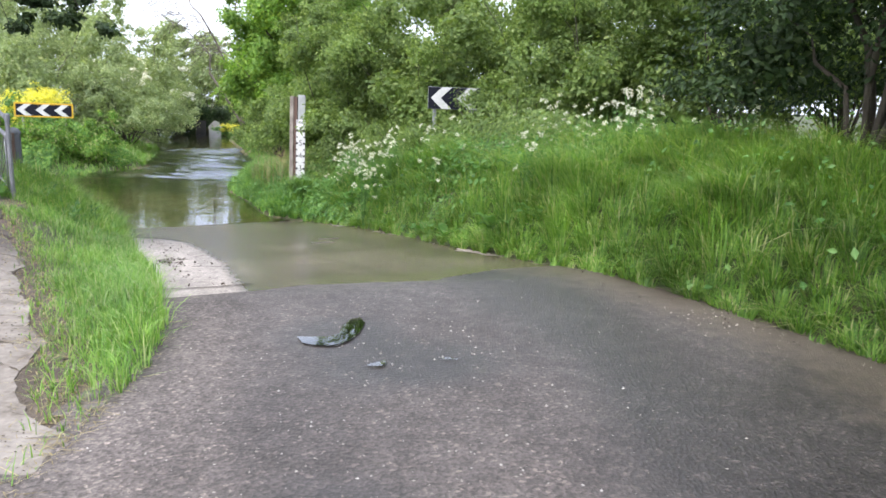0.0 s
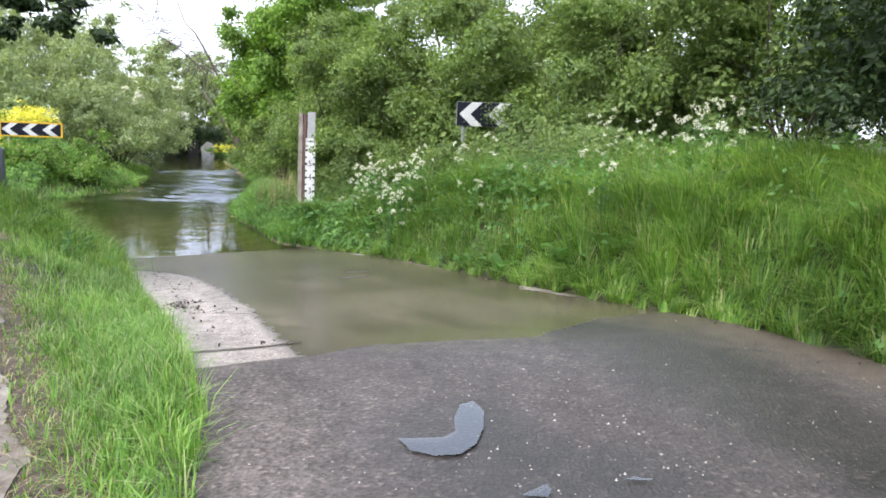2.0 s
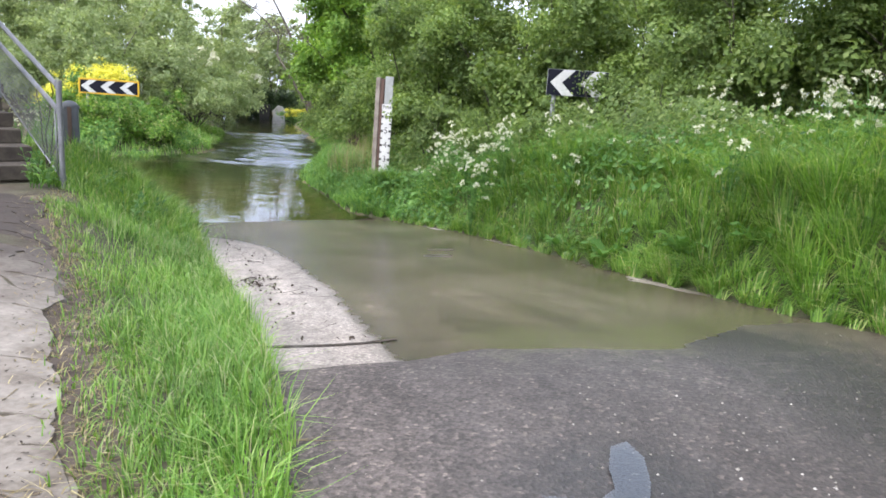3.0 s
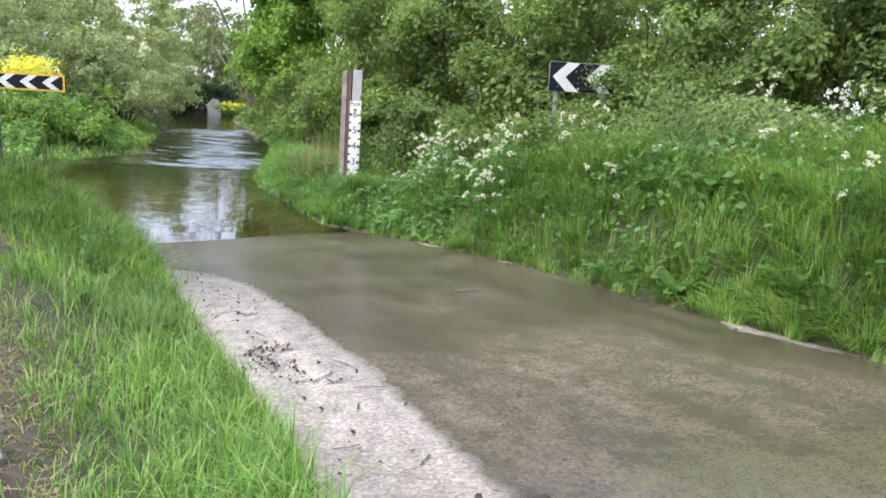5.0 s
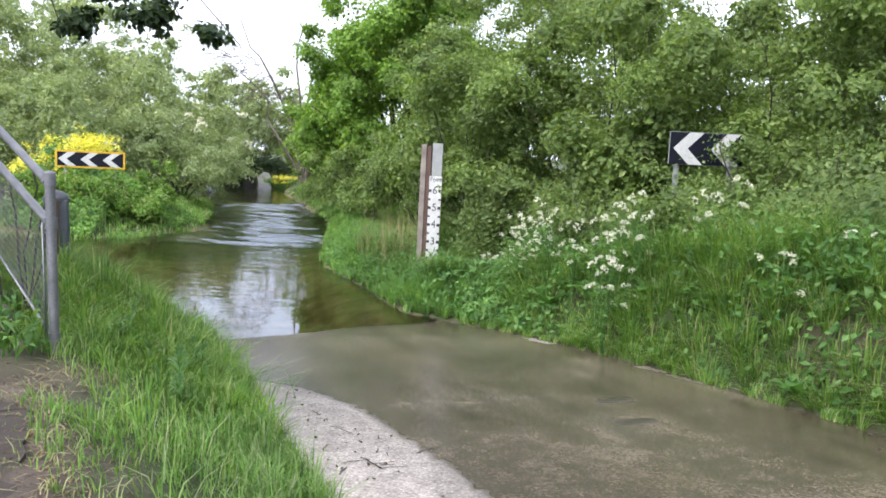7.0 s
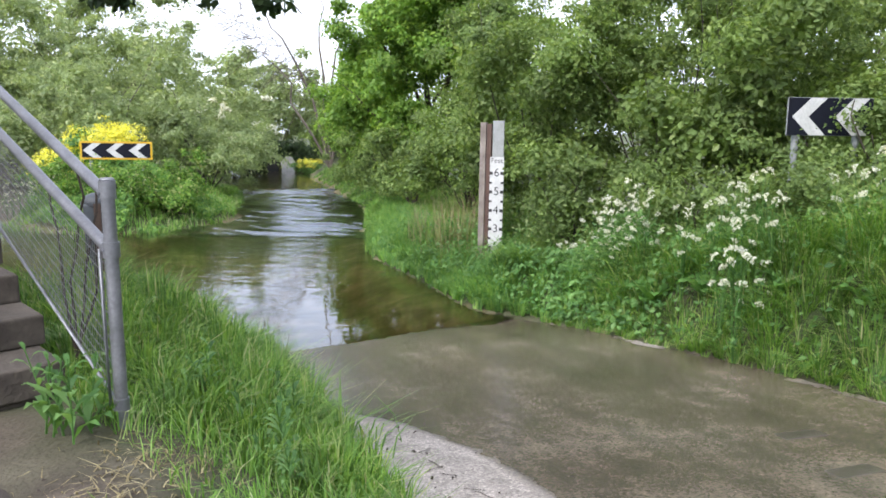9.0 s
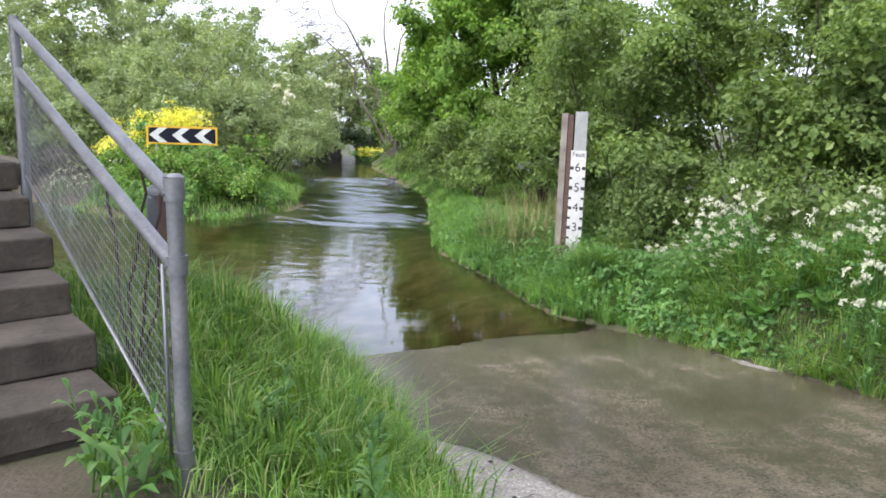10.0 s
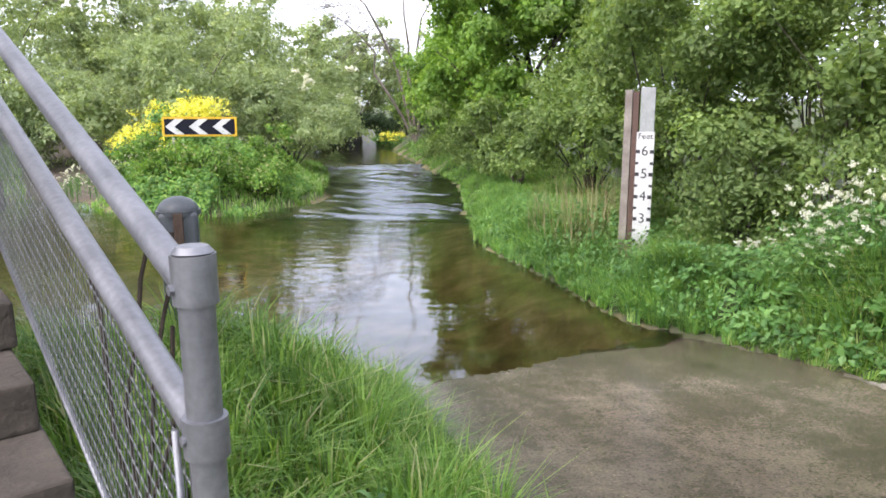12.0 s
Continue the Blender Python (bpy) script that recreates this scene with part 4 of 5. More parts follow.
def chevron_sign(place, turn, width, height, count, border, label, post_h, tilt=0.0, first=0.06):
    s = thing("chevron_sign", place, label, "road sign", "", turn)
    s.matrix_basis = s.matrix_basis @ pose(0, 0, 0, 0, tilt, 0)
    zc = post_h
    b = 0.045 if border else 0.0
    part("back_plate", box(width, 0.02, height, pose(0, 0.012, zc), 0.004), M_YELLOW if border else M_GREYBACK, s, "yellow bordered plate" if border else "grey metal plate")
    face = part("face", box(width - 2 * b - 0.01, 0.004, height - 2 * b - 0.01, pose(0, -0.0005, zc), 0), M_BLACK, s, "black face")
    pitch = (width - 2 * b) / count
    h = height - 2 * b - 0.012
    for k in range(count):
        part("chevron", chevron(-width / 2 + b + first * pitch + k * pitch, h, pitch * 0.38, pitch * 0.42, -0.0055), M_WHITE, face, "white chevron").location.z = zc
    for sx in (-1, 1):
        part("post", tube((sx * width * 0.36, 0.06, -0.3), (sx * width * 0.36, 0.06, zc + height * 0.4), 0.038), M_GREYBACK, s, "grey metal post", True)
    return s


chevron_sign((-0.28, 15.2, gz1(-0.28, 15.2)), 14, 1.02, 0.42, 2, False, "black and white chevron road sign half hidden in the hedge", 2.07 - gz1(-0.28, 15.2), 0.5, 0.1)
chevron_sign((-14.6, 25.05, gz1(-14.6, 25.05)), 24, 1.78, 0.48, 3, True, "yellow bordered black and white chevron sign among weeds", 1.42 - gz1(-14.6, 25.05), 1.0, 0.05)

# ---------------------------------------------------------------- footbridge steps and railing
FOOT, HEAD = Vector((-5.15, 9.0, 0.0)), Vector((-6.86, 10.4, 0.0))
RUN = (HEAD - FOOT).normalized()
SIDE = Vector((-RUN.y, RUN.x, 0))
YAW = math.degrees(math.atan2(RUN.y, RUN.x))


def railing():
    r = thing("stair_railing", (0, 0, 0), "galvanised steel stair railing with wire mesh infill", "railing")
    low = [FOOT + Vector((0, 0, z)) for z in (1.66, 1.44, 0.80)]
    high = [HEAD + Vector((0, 0, z)) for z in (2.35, 2.11, 1.57)]
    post = part("lower_post", tube(FOOT + Vector((0, 0, 0.80)), FOOT + Vector((0, 0, 1.705)), 0.0255, None, 20), M_STEEL, r, "", True)
    part("post_stub", tube(FOOT + Vector((0, 0, 0.3)), FOOT + Vector((0, 0, 0.82)), 0.021, None, 16), M_STEEL, r, "", True)
    part("upper_post", tube(HEAD + Vector((0, 0, 1.3)), HEAD + Vector((0, 0, 2.38)), 0.0255, None, 20), M_STEEL, r, "", True)
    for z, rad, hh in ((1.672, 0.0315, 0.07), (1.44, 0.0325, 0.06), (0.815, 0.03, 0.05)):
        part("collar", tube(FOOT + Vector((0, 0, z - hh / 2)), FOOT + Vector((0, 0, z + hh / 2)), rad, None, 20), M_STEEL, post, "cast steel collar", True)
    part("cap", tube(FOOT + Vector((0, 0, 1.709)), FOOT + Vector((0, 0, 1.718)), 0.029, 0.022, 20), M_STEEL, post, "", True)
    part("top_rail", tube(low[0] + RUN * 0.03, high[0] + RUN * -0.0, 0.0235, None, 18), M_STEEL, r, "", True)
    part("middle_rail", tube(low[1] + RUN * 0.03, high[1], 0.0235, None, 18), M_STEEL, r, "", True)
    part("bottom_bar", tube(low[2] + RUN * 0.02, high[2], 0.008, None, 8), M_STEEL, r, "", True)
    for a, b in ((low[1], low[2]),):
        part("edge_bar", tube(a + RUN * 0.045 + SIDE * 0.03, b + RUN * 0.04 + SIDE * 0.03, 0.006, None, 8), M_STEEL, r, "", True)
    for p in (low[0], low[1], low[2]):
        part("bolt", tube(p - SIDE * 0.03, p + SIDE * 0.037, 0.008, None, 8), M_STEEL, post)
    # wire mesh: wires along the slope and close upright wires
    m_low, m_high = (low[1] - Vector((0, 0, 0.03)), low[2]), (high[1] - Vector((0, 0, 0.03)), high[2])
    for k in range(13):
        t = k / 12
        part("sloping_wire", tube(m_low[0].lerp(m_low[1], t) + RUN * 0.035, m_high[0].lerp(m_high[1], t), 0.0016, None, 5), M_WIRE, r)
    n = 90
    for k in range(1, n):
        t = k / n
        part("upright_wire", tube(m_low[0].lerp(m_high[0], t) + SIDE * 0.004, m_low[1].lerp(m_high[1], t) + SIDE * 0.004, 0.0014, None, 4), M_WIRE, r)
    return r


railing()


def casing():
    c = thing("grey_casing", (-6.85, 11.65, 0.7), "grey domed plastic casing on a post with a rusty strip", "casing", "", 30)
    bm = box(0.2, 0.2, 0.8, pose(0, 0, 0.26), 0.03, 3)
    body = part("body", bm, M_CASING, c, "", True)
    bm = bmesh.new()
    bmesh.ops.create_uvsphere(bm, u_segments=24, v_segments=12, radius=0.11, matrix=pose(0, 0, 0.655) @ Matrix.Diagonal((1, 1, 0.75, 1)))
    dome = part("dome", bm, M_CASING, c, "", True)
    part("rim", tube((0, 0, 0.64), (0, 0, 0.665), 0.117, None, 24), M_CASING, dome, "", True)
    part("strip", box(0.05, 0.02, 0.6, pose(0.0, -0.108, 0.36), 0.006), M_RUST, body, "rusty steel strip")
    part("stand", tube((0.0, 0.02, -0.9), (0.0, 0.02, 0.05), 0.05, None, 14), M_CASING, c, "", True)
    return c


casing()


def steps():
    s = thing("footbridge_steps", (0, 0, 0), "worn concrete steps up to a footbridge", "steps")
    rs = np.random.RandomState(3)
    rise, tread = 0.15, 0.335
    for k in range(6):
        z = 0.74 + rise * (k + 1)
        start = 0.5 + tread * k
        length = 1.25 + rs.uniform(-0.03, 0.03)
        mid = FOOT + RUN * (start + (2.6 - start) / 2 if k == 5 else start + tread * 0.62) + SIDE * (0.045 + rs.uniform(-0.015, 0.02) + length / 2)
        depth_ = (2.6 - start) if k == 5 else tread * 1.24
        m = Matrix.Translation((mid.x, mid.y, z - 0.075)) @ pose(0, 0, 0, rs.uniform(-0.5, 0.5), rs.uniform(-0.6, 0.6), YAW + rs.uniform(-1, 1))
        bm = box(depth_, length, 0.145, m, 0.014, 3)
        part("step", bm, M_STEP, s, "")
        m2 = Matrix.Translation((mid.x + RUN.x * 0.02, mid.y + RUN.y * 0.02, z - 0.3)) @ pose(0, 0, 0, 0, 0, YAW)
        part("riser_block", box(depth_ - 0.03, length - 0.03, 0.3, m2, 0.01), M_STEP, s)
    return s


steps()


def bridge_side():
    b = thing("footbridge", (0, 0, 0), "footbridge parapet of grey panels between timber posts", "footbridge")
    out = Vector((-RUN.y, RUN.x, 0))
    for k, d in enumerate((0.22, 1.75, 3.3)):
        p = HEAD + RUN * 0.2 + out * d
        part("post", box(0.1, 0.1, 1.6, Matrix.Translation((p.x, p.y, 2.05)) @ pose(0, 0, 0, 0, 0, YAW), 0.008), M_TIMBER, b, "brown timber post")
    a, c = HEAD + RUN * 0.22 + out * 0.27, HEAD + RUN * 0.22 + out * 3.25
    mid = (a + c) / 2
    part("panel", box(0.02, (c - a).length, 0.72, Matrix.Translation((mid.x, mid.y, 2.2)) @ pose(0, 0, 0, 0, 0, YAW), 0.004), M_PANEL, b, "plain grey panel")
    for z in (1.78, 2.12, 2.6):
        part("rail", box(0.05, (c - a).length, 0.06, Matrix.Translation((mid.x - RUN.x * 0.03, mid.y - RUN.y * 0.03, z)) @ pose(0, 0, 0, 0, 0, YAW), 0.006), M_TIMBER, b, "brown timber rail")
    d = HEAD + RUN * 1.2 + out * 2.0
    part("deck", box(2.0, 4.2, 0.12, Matrix.Translation((d.x, d.y, 1.56)) @ pose(0, 0, 0, 0, 0, YAW), 0.01), M_TIMBER, b)
    for sx in (0.4, 1.8):
        for sy in (0.3, 3.6):
            p = HEAD + RUN * sx + out * sy
            part("pile", tube((p.x, p.y, -1.0), (p.x, p.y, 1.5), 0.09), M_TIMBER, b, "", True)
    return b


bridge_side()


# unseen tree added behind the start of the walk, so that its crown shades the lane
woody("unseen_shade_tree", (4.6, -3.0, gz1(4.6, -3.0)), [(4.0, -2.2, 5.6, 2.4, 2.4, 1.3), (2.9, -0.6, 6.0, 1.7, 1.7, 0.9), (4.8, 0.4, 5.2, 1.7, 1.7, 1.0), (5.4, -4.0, 6.4, 2.4, 2.4, 1.5), (2.6, 1.7, 5.7, 1.6, 1.6, 0.8), (3.6, 3.2, 5.5, 1.6, 1.6, 0.8), (2.3, -1.6, 6.2, 1.7, 1.7, 0.8)], 900, 24, 0.15, M_SHADELEAF, 33, "unseen leafy tree added to shade the lane", "tree", 0.18, 0.3, 0.4, 8, None, 0, 0.5)

# ---------------------------------------------------------------- culvert far upstream
def culvert():
    z = WATER - 0.2
    c = thing("culvert_headwall", (-20.6, 56.5, z), "whitewashed concrete culvert wing beside a dark opening", "culvert", "", 20)
    bm = bmesh.new()
    pts = [(-0.32, 0), (0.45, 0), (0.58, 0.55), (0.38, 0.95), (0.02, 1.05), (-0.42, 0.62)]
    f = bm.faces.new([bm.verts.new((x, 0, y)) for x, y in pts])
    r = bmesh.ops.extrude_face_region(bm, geom=[f])
    bmesh.ops.translate(bm, vec=(0, 0.4, 0), verts=[v for v in r["geom"] if isinstance(v, bmesh.types.BMVert)])
    bmesh.ops.recalc_face_normals(bm, faces=bm.faces)
    part("wing_wall", bm, M_CULVERT, c)
    # solid block coloured nearly black in place of the shade inside the opening
    part("opening", box(0.75, 0.5, 1.05, pose(-0.95, 0.35, 0.52), 0.05), M_DARKHOLE, c, "near-black block standing for the shade in the opening")
    return c


culvert()

# bare tree behind the maple
def bare_tree():
    base = (-14.0, 44.0, gz1(-10.5, 46.0))
    t = thing("bare_tree", base, "leafless tree with thin arching branches", "tree")
    rs = np.random.RandomState(77)
    V, F = branchwork((0, 0, -0.2), [(-3.5, -0.5, 8.5), (-2.0, 0.3, 10.0), (-4.8, -0.4, 6.6), (0.5, 0, 9)], 0.085, 5, 0.3, 6, 8)
    for k in range(150):
        b = np.array((-0.8, 0, 4.3)) + rs.rand() * np.array((-4.2, -0.4, 3.4)) + rs.normal(size=3) * 0.4
        e = b + np.array((-2.2 * rs.rand() - 0.2, rs.normal() * 0.8, rs.normal() * 1.2 - 0.1))
        v, f = branchwork(b, [e], 0.016, 900 + k, 0.35, 4, 5)
        o = len(V)
        V += v
        F += [tuple(i + o for i in q) for q in f]
    tagged(link_mesh("branchwork", V, F, M_TWIG, t), "", "", "", "stuff")
    return t


bare_tree()

# oak whose branch hangs over the steps
def oak_leaf_sprays():
    base = (-11.5, 11.2, gz1(-11.5, 11.2))
    t = thing("oak_tree", base, "oak tree with leafy branches hanging over the steps", "tree")
    loc = lambda p: (p[0] - base[0], p[1] - base[1], p[2] - base[2])
    ends = [(-7.1, 12.3, 2.95), (-6.2, 12.6, 3.1), (-5.6, 12.8, 2.95), (-7.9, 12.0, 3.3)]
    V, F = branchwork((0, 0, -0.2), [(0.3, 0.2, 7.5)], 0.32, 8, 0.05, 10, 6)
    link_mesh("trunk", V, F, M_BARK, t, "", True)
    V, F = branchwork((0.1, 0.1, 4.4), [loc((-7.6, 12.0, 4.6))], 0.07, 9, 0.05, 6, 7)
    w, f = branchwork(loc((-7.6, 12.0, 4.6)), [loc(e) for e in ends], 0.02, 19, 0.12, 5, 6)
    F += [tuple(i + len(V) for i in q) for q in f]
    V += w
    link_mesh("limbs", V, F, M_BARK, t, "", True)
    blobs = [(*loc((-7.1, 12.2, 3.0)), 0.28, 0.25, 0.14), (*loc((-6.75, 12.4, 3.12)), 0.3, 0.28, 0.12), (*loc((-6.3, 12.6, 3.16)), 0.3, 0.3, 0.12), (*loc((-5.9, 12.7, 3.02)), 0.3, 0.25, 0.14), (*loc((-5.65, 12.8, 2.98)), 0.18, 0.18, 0.12), (*loc((-8.2, 12.0, 3.35)), 0.6, 0.5, 0.25), (*loc((-7.0, 12.5, 3.45)), 0.8, 0.6, 0.16)]
    crown("crown", blobs, 210, 16, 0.095, M_SHADELEAF, 10, t, 0.075, "", 0.5, 0.5, 0.6)
    # the last two lumps are out of view, added to shade path and steps
    crown("upper_crown", [(0.5, 0, 7.0, 3.5, 3.0, 2.0), (2.6, 0.5, 5.6, 2.4, 2.0, 1.0), (4.2, -6.2, 6.4, 3.0, 2.6, 1.1), (2.0, -3.4, 6.8, 2.4, 2.2, 1.2)], 900, 18, 0.14, M_SHADELEAF, 12, t, 0.25, "", 0.5, 0.4, 0.6)
    return t


oak_leaf_sprays()

# ---------------------------------------------------------------- grasses
def scatter(n, x0, x1, y0, y1, seed):
    rs = np.random.RandomState(seed)
    return rs.uniform(x0, x1, n), rs.uniform(y0, y1, n), rs


def stuff(ob, label, category):
    return tagged(ob, label, category, "", "stuff")


# the verge between lane and path, down to the water
px, py, rs = scatter(430000, -9.5, -0.8, 1.5, 13.7, 101)
lx = np.interp(py, [p[1] for p in LEFT], [p[0] for p in LEFT])
prx = np.interp(py, [p[1] for p in PATH_R], [p[0] for p in PATH_R])
beyond = py > 8.3
fence_side = (px - FOOT.x) * SIDE.x + (py - FOOT.y) * SIDE.y
ok = (px < lx + 0.02 - np.interp(py, [5, 7, 9, 11, 13], [0.0, 0.05, 0.12, 0.2, 0.2])) & ~inside(px, py, RIVER_RING) & np.where(beyond, fence_side < 0.06, px > prx - 0.14)
d_l, d_p = lx - px, np.where(beyond, 1.0, px - prx)
bare = np.clip(value_noise(px, py, 1.7, 31) * 1.5 - 0.15, 0, 1)
keep = np.clip((d_p + 0.14) / 0.45, 0, 1) ** 1.4 * (0.35 + 0.65 * bare) + 0.25 * (d_l < 0.6)
keep *= 1 - 0.85 * np.exp(-(((px + 4.0) / 0.5) ** 2 + ((py - 7.75) / 0.35) ** 2))
keep *= 1 - 0.8 * np.exp(-(((px + 4.95) / 0.42) ** 2 + ((py - 8.8) / 0.36) ** 2))
keep *= np.interp(py, [2.4, 3.2, 4.2, 14], [0.0, 0.25, 1, 1])
ok &= rs.rand(len(px)) < keep
px, py, d_l, d_p = px[ok], py[ok], d_l[ok], d_p[ok]
h = 0.055 + 0.07 * np.clip(d_p / 0.7, 0, 1) + 0.04 * value_noise(px, py, 2.2, 33) + 0.16 * np.clip((py - 8.8) / 2.5, 0, 1) + 0.03 * np.clip(1 - np.abs(d_l - 0.15) / 0.3, 0, 1)
lush = py + 0.5 * value_noise(px, py, 1.5, 35) > 9.3
stuff(blades("verge_grass", px[~lush], py[~lush], h[~lush], 0.0058, M_GRASS, 102, 0.95, None, 0.5, 0.11), "fresh green grass on the verge beside the path", "grass")
stuff(blades("lush_grass", px[lush], py[lush], h[lush] * 1.0, 0.0095, M_LONG, 120, 0.8, None, 0.6, 0.2), "lush deep green grass beside the water", "grass")

# flowering longer grass on the right bank, by distance from the edge
edge_line = RIGHT[1:] + BANK[1:11]
rs = np.random.RandomState(103)
n = 165000
seg = np.array([math.dist(a, b) for a, b in zip(edge_line[:-1], edge_line[1:])])
mids = np.array([(a[1] + b[1]) / 2 for a, b in zip(edge_line[:-1], edge_line[1:])])
weight = seg * np.interp(mids, [0, 4, 12, 18, 24, 45], [1.0, 1.7, 1.2, 1.0, 0.5, 0.25])
k = rs.choice(len(seg), n, p=weight / weight.sum())
A, B = np.array(edge_line[:-1])[k], np.array(edge_line[1:])[k]
u, off = rs.rand(n)[:, None], 3.6 * rs.rand(n) ** 1.35
dirn = (B - A) / np.linalg.norm(B - A, axis=1)[:, None]
pts = A + (B - A) * u + np.stack([dirn[:, 1], -dirn[:, 0]], -1) * off[:, None]
px, py = pts[:, 0], pts[:, 1]
d = poly_dist(px, py, edge_line)
rx = np.interp(py, [p[1] for p in edge_line], [p[0] for p in edge_line])
ok = (px > rx) & (d > 0.015)
px, py, d = px[ok], py[ok], d[ok]
reedy = (py > 15.8) & (d < 1.3)
by_gauge = 1 - 0.6 * np.exp(-(((px + 4.35) / 0.5) ** 2 + ((py - 17.9) / 0.8) ** 2))
h = np.interp(d, [0, 0.25, 0.7, 1.6, 3], [0.1, 0.2, 0.36, 0.42, 0.45]) * (0.55 + 0.9 * value_noise(px, py, 0.9, 41)) * np.interp(py, [2, 7, 9, 14, 23, 25], [0.8, 0.85, 0.95, 1.05, 1.05, 0.5]) * by_gauge
a = ~reedy
stuff(blades("long_grass", px[a], py[a], h[a] * 1.15, 0.0095, M_LONG, 104, 1.3, None, 0.9, 0.26), "long lush green grass on the bank", "grass")
b = reedy
stuff(blades("reed_grass", px[b], py[b], h[b] * 0.95 + 0.08 * by_gauge[b], 0.013, M_REED, 105, 0.9, None, 0.7, 0.3), "broad bright sweet-grass at the water's edge", "grass")

# straw stalks by the gauge and in the hedge bottom
px, py, rs = scatter(420, -5.9, -4.3, 18.7, 20.6, 106)
ok = px > np.interp(py, [18.5, 19.8, 21.1], [-5.0, -5.8, -6.5])
px, py = px[ok], py[ok]
stuff(blades("dry_stalks", px, py, 1.0, 0.009, M_STRAW, 107, 0.5), "dead pale grass stalks beside the gauge", "grass")
px, py, rs = scatter(160, -4.35, -3.9, 18.15, 18.45, 108)
stuff(blades("dry_stalks", px, py, 0.38, 0.016, M_STRAW, 109, 0.7), "dead pale grass at the gauge foot", "grass")

# the far spit
px, py, rs = scatter(46000, -26, -11, 22.5, 38, 110)
d = poly_dist(px, py, FARBANK)
ok = (~inside(px, py, RIVER_RING) | (d < 0.3)) & ~inside(px, py, RAMP_RING) & (d < 7) & (py > 22.6) & (px < -10.5 - 0.28 * np.clip(py - 24, 0, 30))
px, py, d = px[ok], py[ok], d[ok]
h = np.interp(d, [0, 1, 3, 6], [0.26, 0.34, 0.42, 0.5]) * (0.45 + 0.6 * value_noise(px, py, 0.6, 51) + 0.6 * value_noise(px, py, 1.7, 52))
stuff(blades("bank_grass", px, py, h, 0.02, M_GRASS, 111, 1.0, None, 0.7, 0.5), "rough green grass and weeds on the far bank", "grass")

# low herb leaves through the right bank
px, py, rs = scatter(230000, -7, 6, 3, 22, 112)
d = poly_dist(px, py, edge_line)
rx = np.interp(py, [p[1] for p in edge_line], [p[0] for p in edge_line])
patchy = value_noise(px, py, 0.75, 61)
ok = (px > rx) & (d > 0.05) & (d < 2.6) & (rs.rand(len(px)) < 0.9 * (0.25 + 0.75 * smoothstep((patchy - 0.3) / 0.3)) * np.interp(py, [3, 8, 10, 11.5, 13, 22], [0.0, 0.03, 0.12, 0.35, 0.75, 0.75]))
px, py, d = px[ok], py[ok], d[ok]
top = np.interp(d, [0, 0.25, 0.8, 2.5], [0.1, 0.28, 0.5, 0.7])
pz = ground_z(px, py) + top * (0.15 + 0.85 * rs.rand(len(px))) * (0.6 + 0.7 * value_noise(px, py, 1.3, 66))
out = np.tile(np.array([(-0.75, -0.5, 0.0)]), (len(px), 1))
V, F = leaf_arrays(np.stack([px, py, pz], -1), 0.04 + 0.06 * value_noise(px, py, 0.8, 67), rs, 0.8, 0.55, out)
stuff(link_mesh("nettle_leaves", V.tolist(), F.tolist(), M_HERB), "nettles and broad weeds among the long grass", "weeds")

# brambly growth in front of the hedge
px, py, rs = scatter(90000, -5, 6.5, 9, 19.5, 114)
d = poly_dist(px, py, edge_line)
rx = np.interp(py, [p[1] for p in edge_line], [p[0] for p in edge_line])
patchy = value_noise(px, py, 0.9, 63)
ok = (px > rx) & (d > 1.1) & (d < 3.2) & (py + 1.2 * patchy > 12.0) & (patchy > 0.36) & (np.hypot(px + 4.2, py - 18.4) > 0.6)
px, py = px[ok], py[ok]
pz = ground_z(px, py) + (0.3 + 1.0 * patchy[ok]) * rs.rand(len(px)) ** 0.6
V, F = leaf_arrays(np.stack([px, py, pz], -1), 0.07, rs, 0.7, 0.6, np.tile(np.array([(-0.75, -0.5, 0.0)]), (len(px), 1)))
stuff(link_mesh("bramble_growth", V.tolist(), F.tolist(), M_HEDGE), "tangled bramble shoots before the hedge", "bramble")

